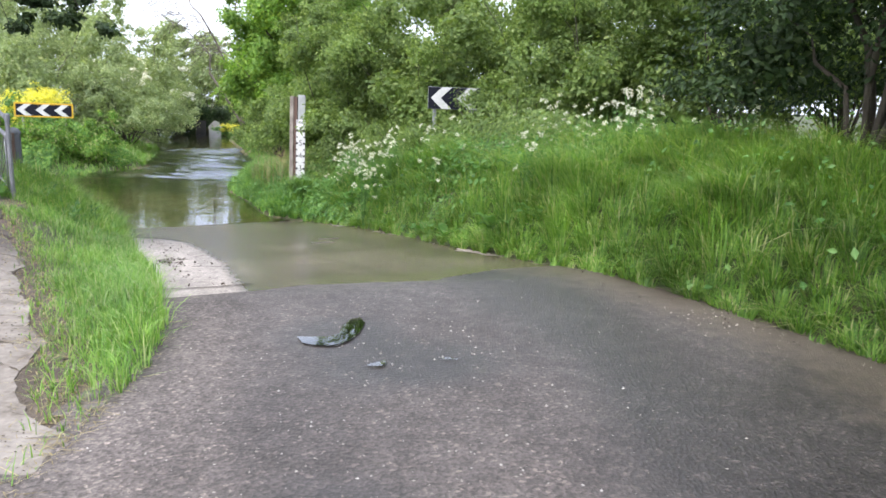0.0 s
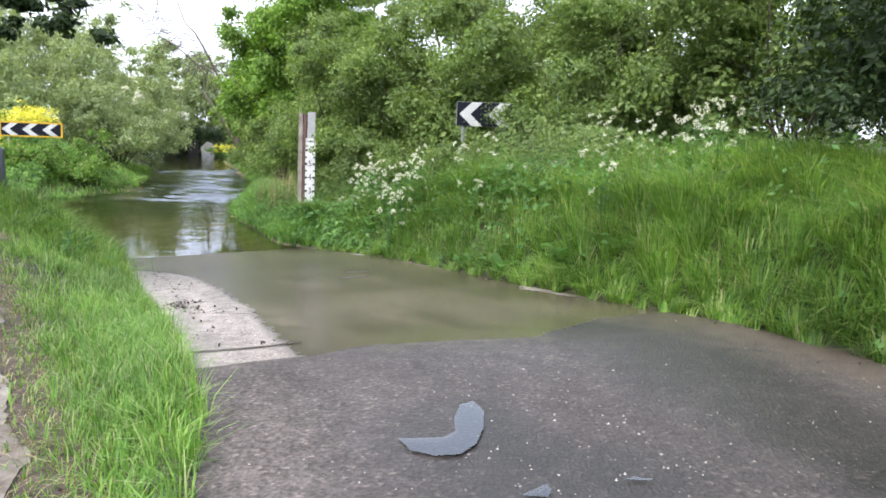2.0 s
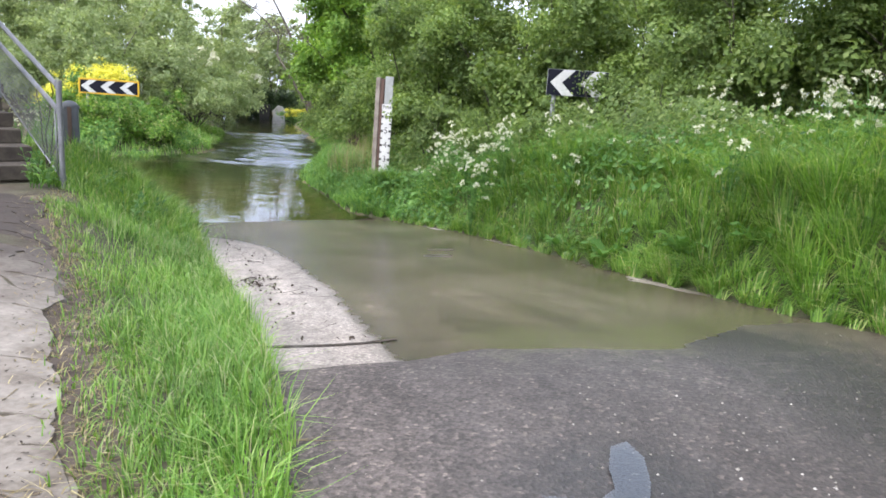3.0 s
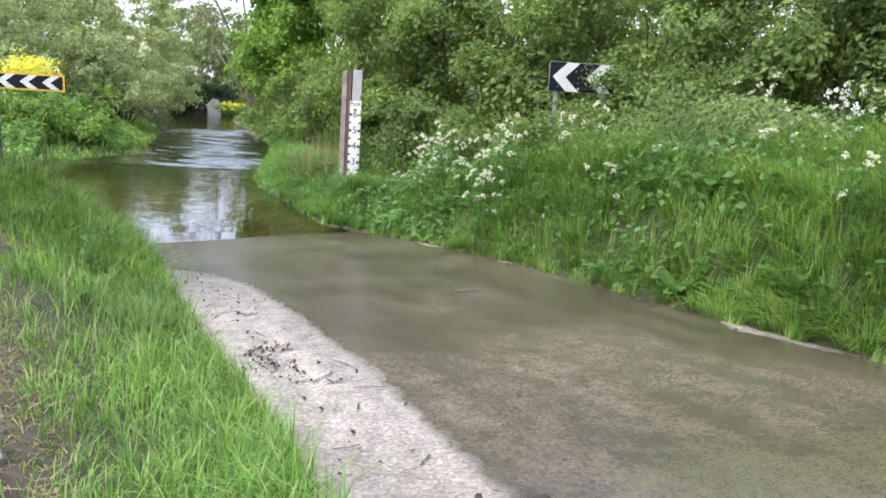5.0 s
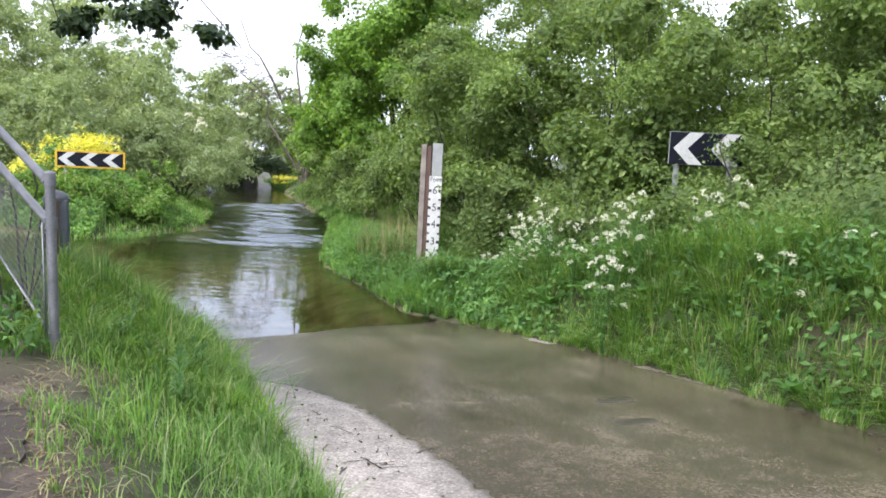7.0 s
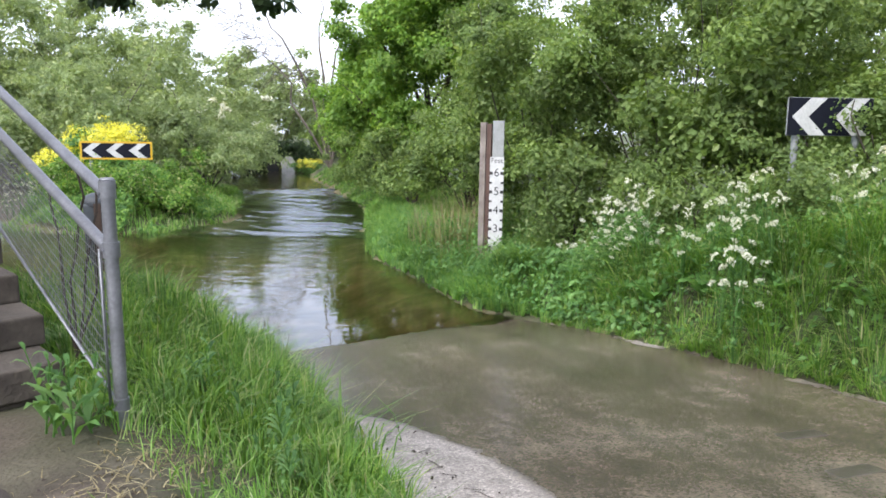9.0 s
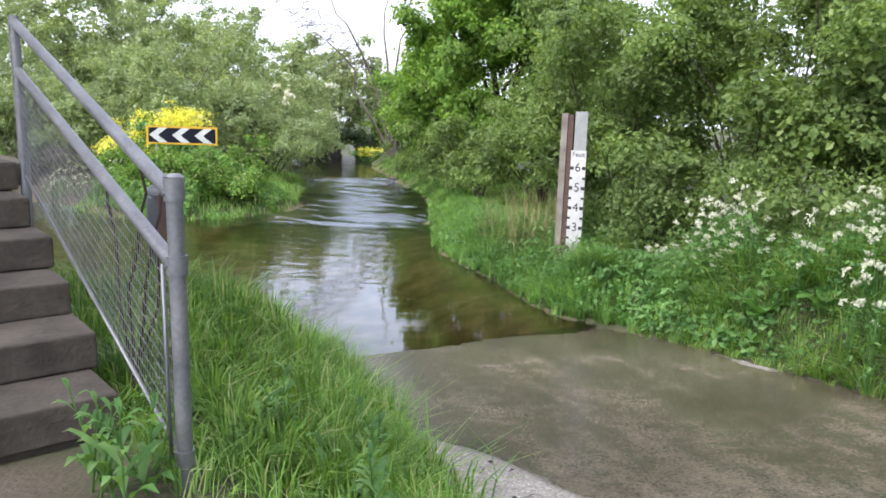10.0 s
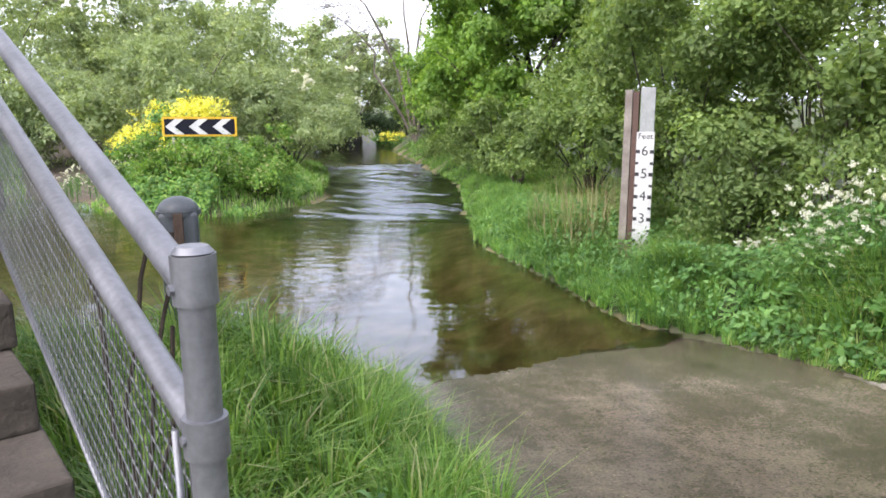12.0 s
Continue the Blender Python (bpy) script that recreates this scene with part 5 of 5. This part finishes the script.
# ---------------------------------------------------------------- single plants
def umbellifer(height, heads, seed, label):
    """Cow parsley: branching stem, flat white flower heads of many small florets, ferny leaves."""
    rs = np.random.RandomState(seed)
    t = thing("cow_parsley", (0, 0, 0), label, "wild flower", "cow parsley on the bank")
    bm = bmesh.new()
    tips = []
    for k in range(heads):
        a, r = rs.rand() * 6.28, 0.04 + 0.2 * rs.rand()
        tip = (r * np.cos(a), r * np.sin(a), height * (0.5 + 0.55 * rs.rand() - 0.5 * r))
        fork = (tip[0] * 0.25, tip[1] * 0.25, height * (0.4 + 0.2 * rs.rand()))
        tube((0, 0, -0.02), fork, 0.005, 0.004, 5, bm)
        tube(fork, tip, 0.004, 0.002, 5, bm)
        tips.append(tip)
    part("stem", bm, M_HERB, t)
    for tip in tips:
        P = []
        tilt = rs.normal(size=2) * 0.35
        for q in range(10):
            a, r = rs.rand() * 6.28, 0.034 * np.sqrt(rs.rand())
            dx, dy = r * np.cos(a), r * np.sin(a)
            c = np.array((tip[0] + dx, tip[1] + dy, tip[2] + 0.03 * rs.rand() + dx * tilt[0] + dy * tilt[1] - 9.0 * r * r))
            P.append(c + rs.normal(size=(6, 3)) * 0.0065)
        V, F = leaf_arrays(np.concatenate(P), 0.0145, rs, 0.3, 0.95, None, 0.8)
        tagged(link_mesh("flower_head", V.tolist(), F.tolist(), M_BLOSSOM, t, "white flower head of tiny florets"), "white flower head of tiny florets", "", "", "stuff")
    n = 90
    Q = np.stack([rs.normal(size=n) * 0.13, rs.normal(size=n) * 0.13, height * (0.15 + 0.6 * rs.rand(n))], -1)
    V, F = leaf_arrays(Q, 0.06, rs, 0.5, 0.5)
    link_mesh("leaves", V.tolist(), F.tolist(), M_HERB, t)
    return t


def plant(maker_ob, x, y, turn, size, dz=0.0):
    return copy_thing(maker_ob, pose(x, y, gz1(x, y) + dz, 0, 0, turn) @ Matrix.Diagonal((size, size, size, 1)))


protos = [umbellifer(1.0, 10, 201, "white flowering cow parsley in long grass"), umbellifer(0.9, 7, 202, "white flowering cow parsley in long grass"), umbellifer(0.75, 5, 203, "small white flowering cow parsley in long grass")]
protos[0].matrix_basis = pose(-2.2, 15.3, gz1(-2.2, 15.3))
protos[1].matrix_basis = pose(-1.25, 14.1, gz1(-1.25, 14.1))
protos[2].matrix_basis = pose(0.9, 9.3, gz1(0.9, 9.3))
rs = np.random.RandomState(205)
spots = [(-2.3, 15.9, 0, 8, 0.45), (-1.4, 14.2, 1, 6, 0.4), (-0.2, 14.0, 1, 3, 0.4), (1.0, 12.9, 0, 4, 0.45), (1.7, 11.6, 0, 4, 0.35), (2.2, 9.9, 1, 3, 0.25), (0.4, 11.6, 2, 4, 0.5), (2.6, 12.2, 1, 4, 0.5), (3.2, 10.6, 2, 4, 0.5), (-3.0, 16.9, 2, 4, 0.3), (-1.5, 13.55, 1, 6, 0.28), (-2.45, 15.5, 0, 6, 0.3), (-2.0, 16.6, 0, 5, 0.3)]
for cx, cy, kind, count, spread in spots:
    for k in range(count):
        plant(protos[kind], cx + rs.normal() * spread, cy + rs.normal() * spread * 0.7, rs.rand() * 360, 0.75 + 0.4 * rs.rand())
for k in range(26):
    plant(protos[1], -13.6 - 5.4 * rs.rand(), 24.6 + 1.4 * rs.rand(), rs.rand() * 360, 0.8 + 0.3 * rs.rand())


def dock_plant(seed, n, length, label):
    """Broad arching leaves, each with a folded midrib and wavy margin, in a rosette."""
    rs = np.random.RandomState(seed)
    t = thing("dock_plant", (0, 0, 0), label, "weed", "dock plants")
    for k in range(n):
        a = 6.28 * k / n + rs.normal() * 0.3
        L, w = length * (0.7 + 0.5 * rs.rand()), length * 0.16 * (0.8 + 0.5 * rs.rand())
        rise = 0.6 + 0.8 * rs.rand()
        V, F = [], []
        for s in range(7):
            u = s / 6
            r, z = L * u * 0.8, L * rise * (u - 0.62 * u * u)
            ww = w * (0.18 + 0.82 * np.sin(np.pi * min(1, u * 0.92 + 0.1)) ** 0.8) * (1 if s < 6 else 0.1)
            for side in (-1, 0, 1):
                wob = 0.012 * np.sin(s * 2.1 + side)
                V.append((r * np.cos(a) - side * ww * np.sin(a), r * np.sin(a) + side * ww * np.cos(a), z + abs(side) * ww * 0.3 + wob))
        for s in range(6):
            for c in range(2):
                i = s * 3 + c
                F.append((i, i + 1, i + 4, i + 3))
        link_mesh("leaf", V, F, M_HERB, t, "", True)
    return t


docks = [dock_plant(301, 9, 0.42, "broad-leaved dock in the grass"), dock_plant(302, 7, 0.3, "small broad-leaved dock in the grass")]
docks[0].matrix_basis = pose(-2.2, 14.75, gz1(-2.2, 14.75) + 0.05)
docks[1].matrix_basis = pose(-0.45, 11.0, gz1(-0.45, 11.0))
for x, y, k, s in ((-1.75, 14.2, 0, 0.9), (-2.65, 15.65, 0, 0.9), (-1.2, 13.45, 1, 1.1), (-0.35, 11.9, 0, 0.85), (0.35, 10.8, 0, 0.8), (0.1, 11.4, 1, 1.2), (-1.9, 14.6, 1, 1.1), (-3.0, 16.15, 1, 1.1), (-0.05, 9.95, 0, 0.8), (0.55, 9.15, 0, 0.85), (1.0, 8.6, 1, 1.1), (-0.8, 12.7, 1, 1.0), (1.1, 9.6, 1, 1.0)):
    plant(docks[k], x, y, 70 * x, s, 0.04)


def willowherb(seed, stems, height, label):
    """Upright stems with long pointed leaves set all round them."""
    rs = np.random.RandomState(seed)
    t = thing("willowherb", (0, 0, 0), label, "weed", "upright leafy weeds")
    for k in range(stems):
        a, r = rs.rand() * 6.28, 0.03 + 0.1 * rs.rand()
        foot, h = Vector((r * np.cos(a), r * np.sin(a), -0.02)), height * (0.65 + 0.4 * rs.rand())
        top = foot + Vector((0.08 * rs.normal(), 0.08 * rs.normal(), h))
        part("stem", tube(foot, top, 0.005, 0.002, 6), M_HERB, t)
        n = int(h / 0.035)
        V, F = [], []
        for q in range(n):
            u = 0.1 + 0.9 * q / n
            p, w = foot.lerp(top, u), q * 2.4 + rs.normal() * 0.3
            L = 0.13 * (1.1 - 0.65 * u) * (0.8 + 0.4 * rs.rand())
            out, side = Vector((np.cos(w), np.sin(w), 0)), Vector((-np.sin(w), np.cos(w), 0))
            o = len(V)
            for f, wd, lift in ((0, 0.1, 0), (0.35, 1.0, 0.3), (0.7, 0.75, 0.42), (1, 0.05, 0.36)):
                m = p + out * L * f * 0.85 + Vector((0, 0, L * lift * 1.3))
                for sgn in (-1, 0, 1):
                    V.append(tuple(m + side * sgn * wd * L * 0.15 + Vector((0, 0, abs(sgn) * wd * L * 0.05))))
            for f in range(3):
                for c in range(2):
                    i = o + f * 3 + c
                    F.append((i, i + 1, i + 4, i + 3))
        tagged(link_mesh("leaves", V, F, M_HERB, t, "", True), "", "", "", "stuff")
    return t


tall = willowherb(311, 8, 0.4, "upright leafy willowherb at the foot of the railing")
tall.matrix_basis = pose(-5.28, 8.86, gz1(-5.28, 8.86))
low_weed = willowherb(312, 4, 0.42, "upright leafy willowherb in lush grass")
low_weed.matrix_basis = pose(-4.72, 9.5, gz1(-4.72, 9.5))
for x, y, size in ((-4.95, 10.3, 1.0), (-4.55, 9.15, 0.7), (-5.2, 9.75, 0.9)):
    plant(low_weed, x, y, 80 * x, size)
for x, y, size in ((-1.55, 13.85, 1.1), (-2.0, 14.5, 1.2), (-2.9, 16.1, 1.0), (-1.05, 13.0, 1.1), (-0.55, 12.2, 1.0), (-2.45, 15.2, 1.2), (-0.2, 11.4, 0.9), (-1.3, 14.0, 1.3)):
    plant(tall, x + 0.25, y + 0.15, 50 * y, size)


def rape_bush(x, y, r, h, n, seed):
    z = gz1(x, y)
    t = thing("yellow_flower_clump", (x, y, z), "clump of bright yellow flowering rape on the bank", "wild flower")
    rs = np.random.RandomState(seed)
    bm = bmesh.new()
    for k in range(16):
        a, q = rs.rand() * 6.28, r * np.sqrt(rs.rand())
        tube((q * 0.4 * np.cos(a), q * 0.4 * np.sin(a), 0), (q * np.cos(a), q * np.sin(a), h * 0.9), 0.012, 0.006, 5, bm)
    part("stems", bm, M_HERB, t)
    crown("leaves", [(0, 0, h * 0.45, r, r, h * 0.4)], n, 12, 0.12, M_HERB, seed, t, 0.16)
    crown("blossom", [(0, 0, h * 0.76, r * 1.05, r, h * 0.27), (r * 0.5, 0, h * 0.8, r * 0.6, r * 0.6, h * 0.22), (-r * 0.8, 0, h * 0.6, r * 0.6, r * 0.5, h * 0.22)], int(n * 4.5), 5, 0.05, M_RAPE, seed + 1, t, 0.1, "loose yellow flower spikes", 0.5, 0.5, 0.9, 0.0, 0.22)
    return t


rape_bush(-16.2, 27.2, 0.95, 1.75, 260, 401)
rape_bush(-17.4, 26.8, 0.7, 1.35, 130, 402)
rape_bush(-15.6, 25.2, 0.35, 1.0, 50, 403)
rape_bush(-17.2, 50.5, 0.8, 0.9, 90, 404)

# ---------------------------------------------------------------- litter, stones, path pieces
def twig(seed, length):
    rs = np.random.RandomState(seed)
    V, F = branchwork((0, 0, 0), [(length, rs.normal() * 0.03, 0)], 0.006, seed, 0.2, 5, 5)
    V = [(x, y, abs(z) * 0.2 + 0.004) for x, y, z in V]
    return tagged(link_mesh("twig", V, F, M_DEBRIS), "dark broken twig on the pale concrete", "twig", "twigs on the slab")


def slope_pose(x, y, turn, lift=0.006):
    n = Vector((0.108 * -0.445, 0.108 * 0.895, 1)).normalized()
    q = Vector((0, 0, 1)).rotation_difference(n).to_matrix().to_4x4()
    return Matrix.Translation((x, y, float(road_z(np.array(x), np.array(y))) + lift)) @ q @ pose(0, 0, 0, 0, 0, turn)


rs = np.random.RandomState(501)
twigs = [twig(k, 0.1 + 0.05 * k) for k in range(4)]
for k, (x, y) in enumerate([(-2.85, 8.2), (-3.2, 9.5), (-2.5, 7.6), (-3.35, 9.2)]):
    twigs[k].matrix_basis = slope_pose(x, y, 40 * k)
for k in range(26):
    y = 6.6 + 4.6 * rs.rand()
    x = np.interp(y, [p[1] for p in LEFT], [p[0] for p in LEFT]) + 0.15 + 0.5 * rs.rand()
    copy_thing(twigs[k % 4], slope_pose(x, y, rs.rand() * 360) @ Matrix.Diagonal((0.7, 0.7, 0.7, 1)))

n = 1500
py = rs.uniform(6.2, 11.5, n)
px = np.interp(py, [p[1] for p in LEFT], [p[0] for p in LEFT]) + 0.08 + np.abs(rs.normal(size=n)) * 0.3
heap = (np.hypot(px + 2.9, py - 8.2) < 0.15) | (rs.rand(n) < 0.06)
px, py = px[heap], py[heap]
V, F = leaf_arrays(np.stack([px, py, road_z(px, py) + 0.012], -1), 0.03, rs, 0.9, 0.6)
stuff(link_mesh("leaf_litter", V.tolist(), F.tolist(), M_DEBRIS), "dark wet leaf litter on pale dry concrete", "leaf litter")
n = 90
px, py = rs.normal(size=n) * 0.1 - 2.8, rs.normal(size=n) * 0.16 + 7.9
px += (py - 7.9) * -0.55
ok = inside(px, py, ROAD_RING)
V, F = leaf_arrays(np.stack([px, py, road_z(px, py) + 0.012], -1)[ok], 0.028, rs, 0.9, 0.6)
stuff(link_mesh("leaf_litter", V.tolist(), F.tolist(), M_DEBRIS), "dark wet leaf litter on pale dry concrete", "leaf litter")

# loose grit over the asphalt
n = 17000
px, py = rs.uniform(-1.3, 3.0, n), rs.uniform(0.8, 8.6, n)
dl, dr = poly_dist(px, py, LEFT), poly_dist(px, py, RIGHT)
ok = (inside(px, py, ROAD_RING) | (dl < 0.1)) & (rs.rand(n) < 0.2 + 0.8 * np.exp(-dl / 0.45) + 0.5 * np.exp(-dr / 0.4)) & (py < np.interp(px, [p[0] for p in JOINT], [p[1] for p in JOINT]) - 0.05)
px, py = px[ok], py[ok]
P = np.stack([px, py, road_z(px, py) + 0.004], -1)
s = 0.003 + 0.006 * rs.rand(len(px)) ** 3
base = np.array([(1, 0, 0), (0, 1, 0), (-1, 0, 0), (0, -1, 0), (0, 0, 0.9)])
V = P[:, None, :] + base[None] * s[:, None, None] * (0.7 + 0.6 * rs.rand(len(px), 5, 1))
F = (np.arange(len(px))[:, None, None] * 5 + np.array([(0, 1, 4), (1, 2, 4), (2, 3, 4), (3, 0, 4)])[None]).reshape(-1, 3)
stuff(link_mesh("loose_grit", V.reshape(-1, 3).tolist(), F.tolist(), M_CHIP), "loose pale stone chips over dark asphalt", "grit")

# the cracked concrete path
def path_pieces():
    p = thing("footpath", (0, 0, 0), "cracked pale concrete footpath leading to the steps", "path")
    p["kind"] = "structure"
    rs = np.random.RandomState(601)
    def along(line, t):
        seg = [math.dist(a, b) for a, b in zip(line[:-1], line[1:])]
        want, k = t * sum(seg), 0
        while k < len(seg) - 1 and want > seg[k]:
            want -= seg[k]
            k += 1
        a, b = line[k], line[k + 1]
        f = min(1, want / seg[k])
        return np.array((a[0] + (b[0] - a[0]) * f, a[1] + (b[1] - a[1]) * f))
    rl, ll = [(-1.06, 0.2)] + PATH_R[1:], [(-2.4, 0.2)] + PATH_L[1:]
    cols = 3
    grid = {}
    for i in range(31):
        t = i / 30
        for c in range(cols + 1):
            f = c / cols
            q = along(rl, t) * (1 - f) + along(ll, t) * f
            if 0 < c < cols:
                q = q + rs.normal(size=2) * 0.07
            else:
                q = q + rs.normal(size=2) * 0.05
            grid[i, c] = q + rs.normal(size=2) * 0.025
    for i in range(30):
        c = 0
        while c < cols:
            wide = 1 if (i < 12 and c == 0) or rs.rand() < 0.25 else (2 if c + 2 <= cols else 1)
            wide = min(wide, cols - c)
            ring = [grid[i, c + k] for k in range(wide + 1)] + [grid[i + 1, c + wide - k] for k in range(wide + 1)]
            mid = sum(ring) / len(ring)
            gap = 0.002 + 0.005 * rs.rand() ** 2
            ring = [q + (mid - q) / np.linalg.norm(mid - q) * gap for q in ring]
            dense = []
            for a, b in zip(ring, ring[1:] + ring[:1]):
                for u in (0, 0.2, 0.4, 0.6, 0.8):
                    dense.append(a + (b - a) * u + (rs.normal(size=2) * 0.011 if u else 0))
            ring = dense
            zs = [gz1(q[0], q[1]) for q in ring]
            lift = 0.007 + rs.uniform(-0.001, 0.001)
            n = len(ring)
            V = [(q[0], q[1], z - 0.05) for q, z in zip(ring, zs)] + [(q[0], q[1], z + lift) for q, z in zip(ring, zs)]
            F = [tuple(range(n, 2 * n))] + [(k, (k + 1) % n, n + (k + 1) % n, n + k) for k in range(n)]
            area = sum(ring[k][0] * ring[(k + 1) % n][1] - ring[(k + 1) % n][0] * ring[k][1] for k in range(n))
            if area < 0:
                F = [tuple(reversed(f)) for f in F]
            link_mesh("paving_piece", V, F, M_PATH, p)
            c += wide
    return p


path_pieces()


# flat stone-grey patches let into the slab
def slab_patch(x, y, turn):
    bm = box(0.3, 0.13, 0.01, None, 0.003, 1)
    ob = part("repair_patch", bm, M_PATCH)
    ob.matrix_basis = slope_pose(x, y, turn, 0.0)
    return tagged(ob, "dark repair patch in the wet concrete", "patch", "repair patches")


slab_patch(-1.82, 11.05, 20)
slab_patch(-1.76, 10.4, 24)
gap_line = np.array([(-2.12, 5.98), (-1.95, 6.06), (-1.75, 6.13), (-1.55, 6.24), (-1.42, 6.34)])
gap_ring = shore([tuple(p + (0.008, -0.014)) for p in gap_line] + [tuple(p + (-0.008, 0.014)) for p in gap_line[::-1]], 41)
gap = link_mesh("joint_gap", [(x, y, float(road_z(np.array(x), np.array(y))) + 0.009) for x, y in gap_ring], [tuple(range(len(gap_ring)))], M_DEBRIS)
tagged(gap, "dark open joint across the dry concrete", "joint", "", "structure")

# pale drooping seed grasses leaning from the verge
rs = np.random.RandomState(701)
px, py = rs.normal(size=40) * 0.12 - 4.55, rs.normal(size=40) * 0.15 + 10.4
stuff(blades("seed_grass", px, py, 0.34, 0.012, M_REED, 702, 1.2, None, 0.9), "pale tall grass leaning over the slab edge", "grass")


# thin dead stem caught in the railing
def dead_stem():
    t = thing("dead_stem", (-5.75, 9.62, 0.75), "thin dark dead plant stem beside the railing", "dead plant")
    for k, tip in enumerate([(0.02, 0.0, 1.0), (0.1, 0.03, 0.85), (-0.07, 0.02, 0.9), (0.12, -0.02, 0.65)]):
        V, F = branchwork((0, 0, 0), [tip], 0.005, 710 + k, 0.12, 5, 6)
        link_mesh("stem", V, F, M_DEBRIS, t)
    return t


dead_stem()


# brown litter along the worn path edge
rs = np.random.RandomState(801)
n = 900
py = rs.uniform(2.5, 9.2, n)
px = np.interp(py, [p[1] for p in PATH_R], [p[0] for p in PATH_R]) + rs.normal(size=n) * 0.22
V, F = leaf_arrays(np.stack([px, py, ground_z(px, py) + 0.012], -1), 0.016, rs, 1.6, 0.45)
stuff(link_mesh("path_litter", V.tolist(), F.tolist(), M_DEBRIS), "brown leaf litter along the path edge", "leaf litter")
n = 1400
px, py = rs.uniform(-3.2, 2.8, n), rs.uniform(4.5, 10.5, n)
dr = poly_dist(px, py, RIGHT)
ok = inside(px, py, ROAD_RING) & (dr < 0.45) & (rs.rand(n) < np.exp(-dr / 0.2))
V, F = leaf_arrays(np.stack([px, py, road_z(px, py) + 0.016], -1)[ok], 0.035, rs, 1.6, 0.4)
stuff(link_mesh("road_litter", V.tolist(), F.tolist(), M_DEBRIS), "brown leaf litter along the lane edge", "leaf litter")


# broad weeds round the far sign
px, py, rs = scatter(42000, -20, -11.8, 23.2, 28, 810)
d = poly_dist(px, py, FARBANK)
ok = ~inside(px, py, RIVER_RING) & ~inside(px, py, RAMP_RING) & (d < 4.5) & (value_noise(px, py, 0.9, 811) > 0.22)
px, py, d = px[ok], py[ok], d[ok]
top = np.interp(d, [0, 0.5, 1.5, 3], [0.16, 0.4, 0.85, 1.1]) * (0.4 + 0.9 * value_noise(px, py, 1.1, 812))
pz = ground_z(px, py) + top * (0.2 + 0.8 * rs.rand(len(px)))
V, F = leaf_arrays(np.stack([px, py, pz], -1), 0.1, rs, 0.8, 0.55, np.tile(np.array([(0.5, -0.8, 0.0)]), (len(px), 1)))
stuff(link_mesh("bank_weeds", V.tolist(), F.tolist(), M_REED), "rank green weeds round the far sign", "weeds")


# grass on the other side of the path
px, py, rs = scatter(30000, -7.2, -2.2, 2.0, 8.6, 820)
plx = np.interp(py, [p[1] for p in PATH_L], [p[0] for p in PATH_L])
ok = (px < plx - 0.02) & (px > plx - 1.4)
px, py = px[ok], py[ok]
stuff(blades("path_grass", px, py, 0.1, 0.008, M_GRASS, 821, 1.1, None, 0.5), "short rough grass beside the footpath", "grass")

# dead straw lying along the path and the lane edge
rs = np.random.RandomState(830)
n = 5200
py = rs.uniform(2.4, 9.0, n)
near_path = rs.rand(n) < 0.65
px = np.where(near_path, np.interp(py, [p[1] for p in PATH_R], [p[0] for p in PATH_R]) + 0.08 + rs.normal(size=n) * 0.13, np.interp(py, [p[1] for p in LEFT], [p[0] for p in LEFT]) - 0.02 + rs.normal(size=n) * 0.05)
stuff(blades("dead_grass", px, py, 0.03, 0.006, M_STRAW, 831, 3.0, None, 0.8), "dead straw lying along the path edge", "dead grass")
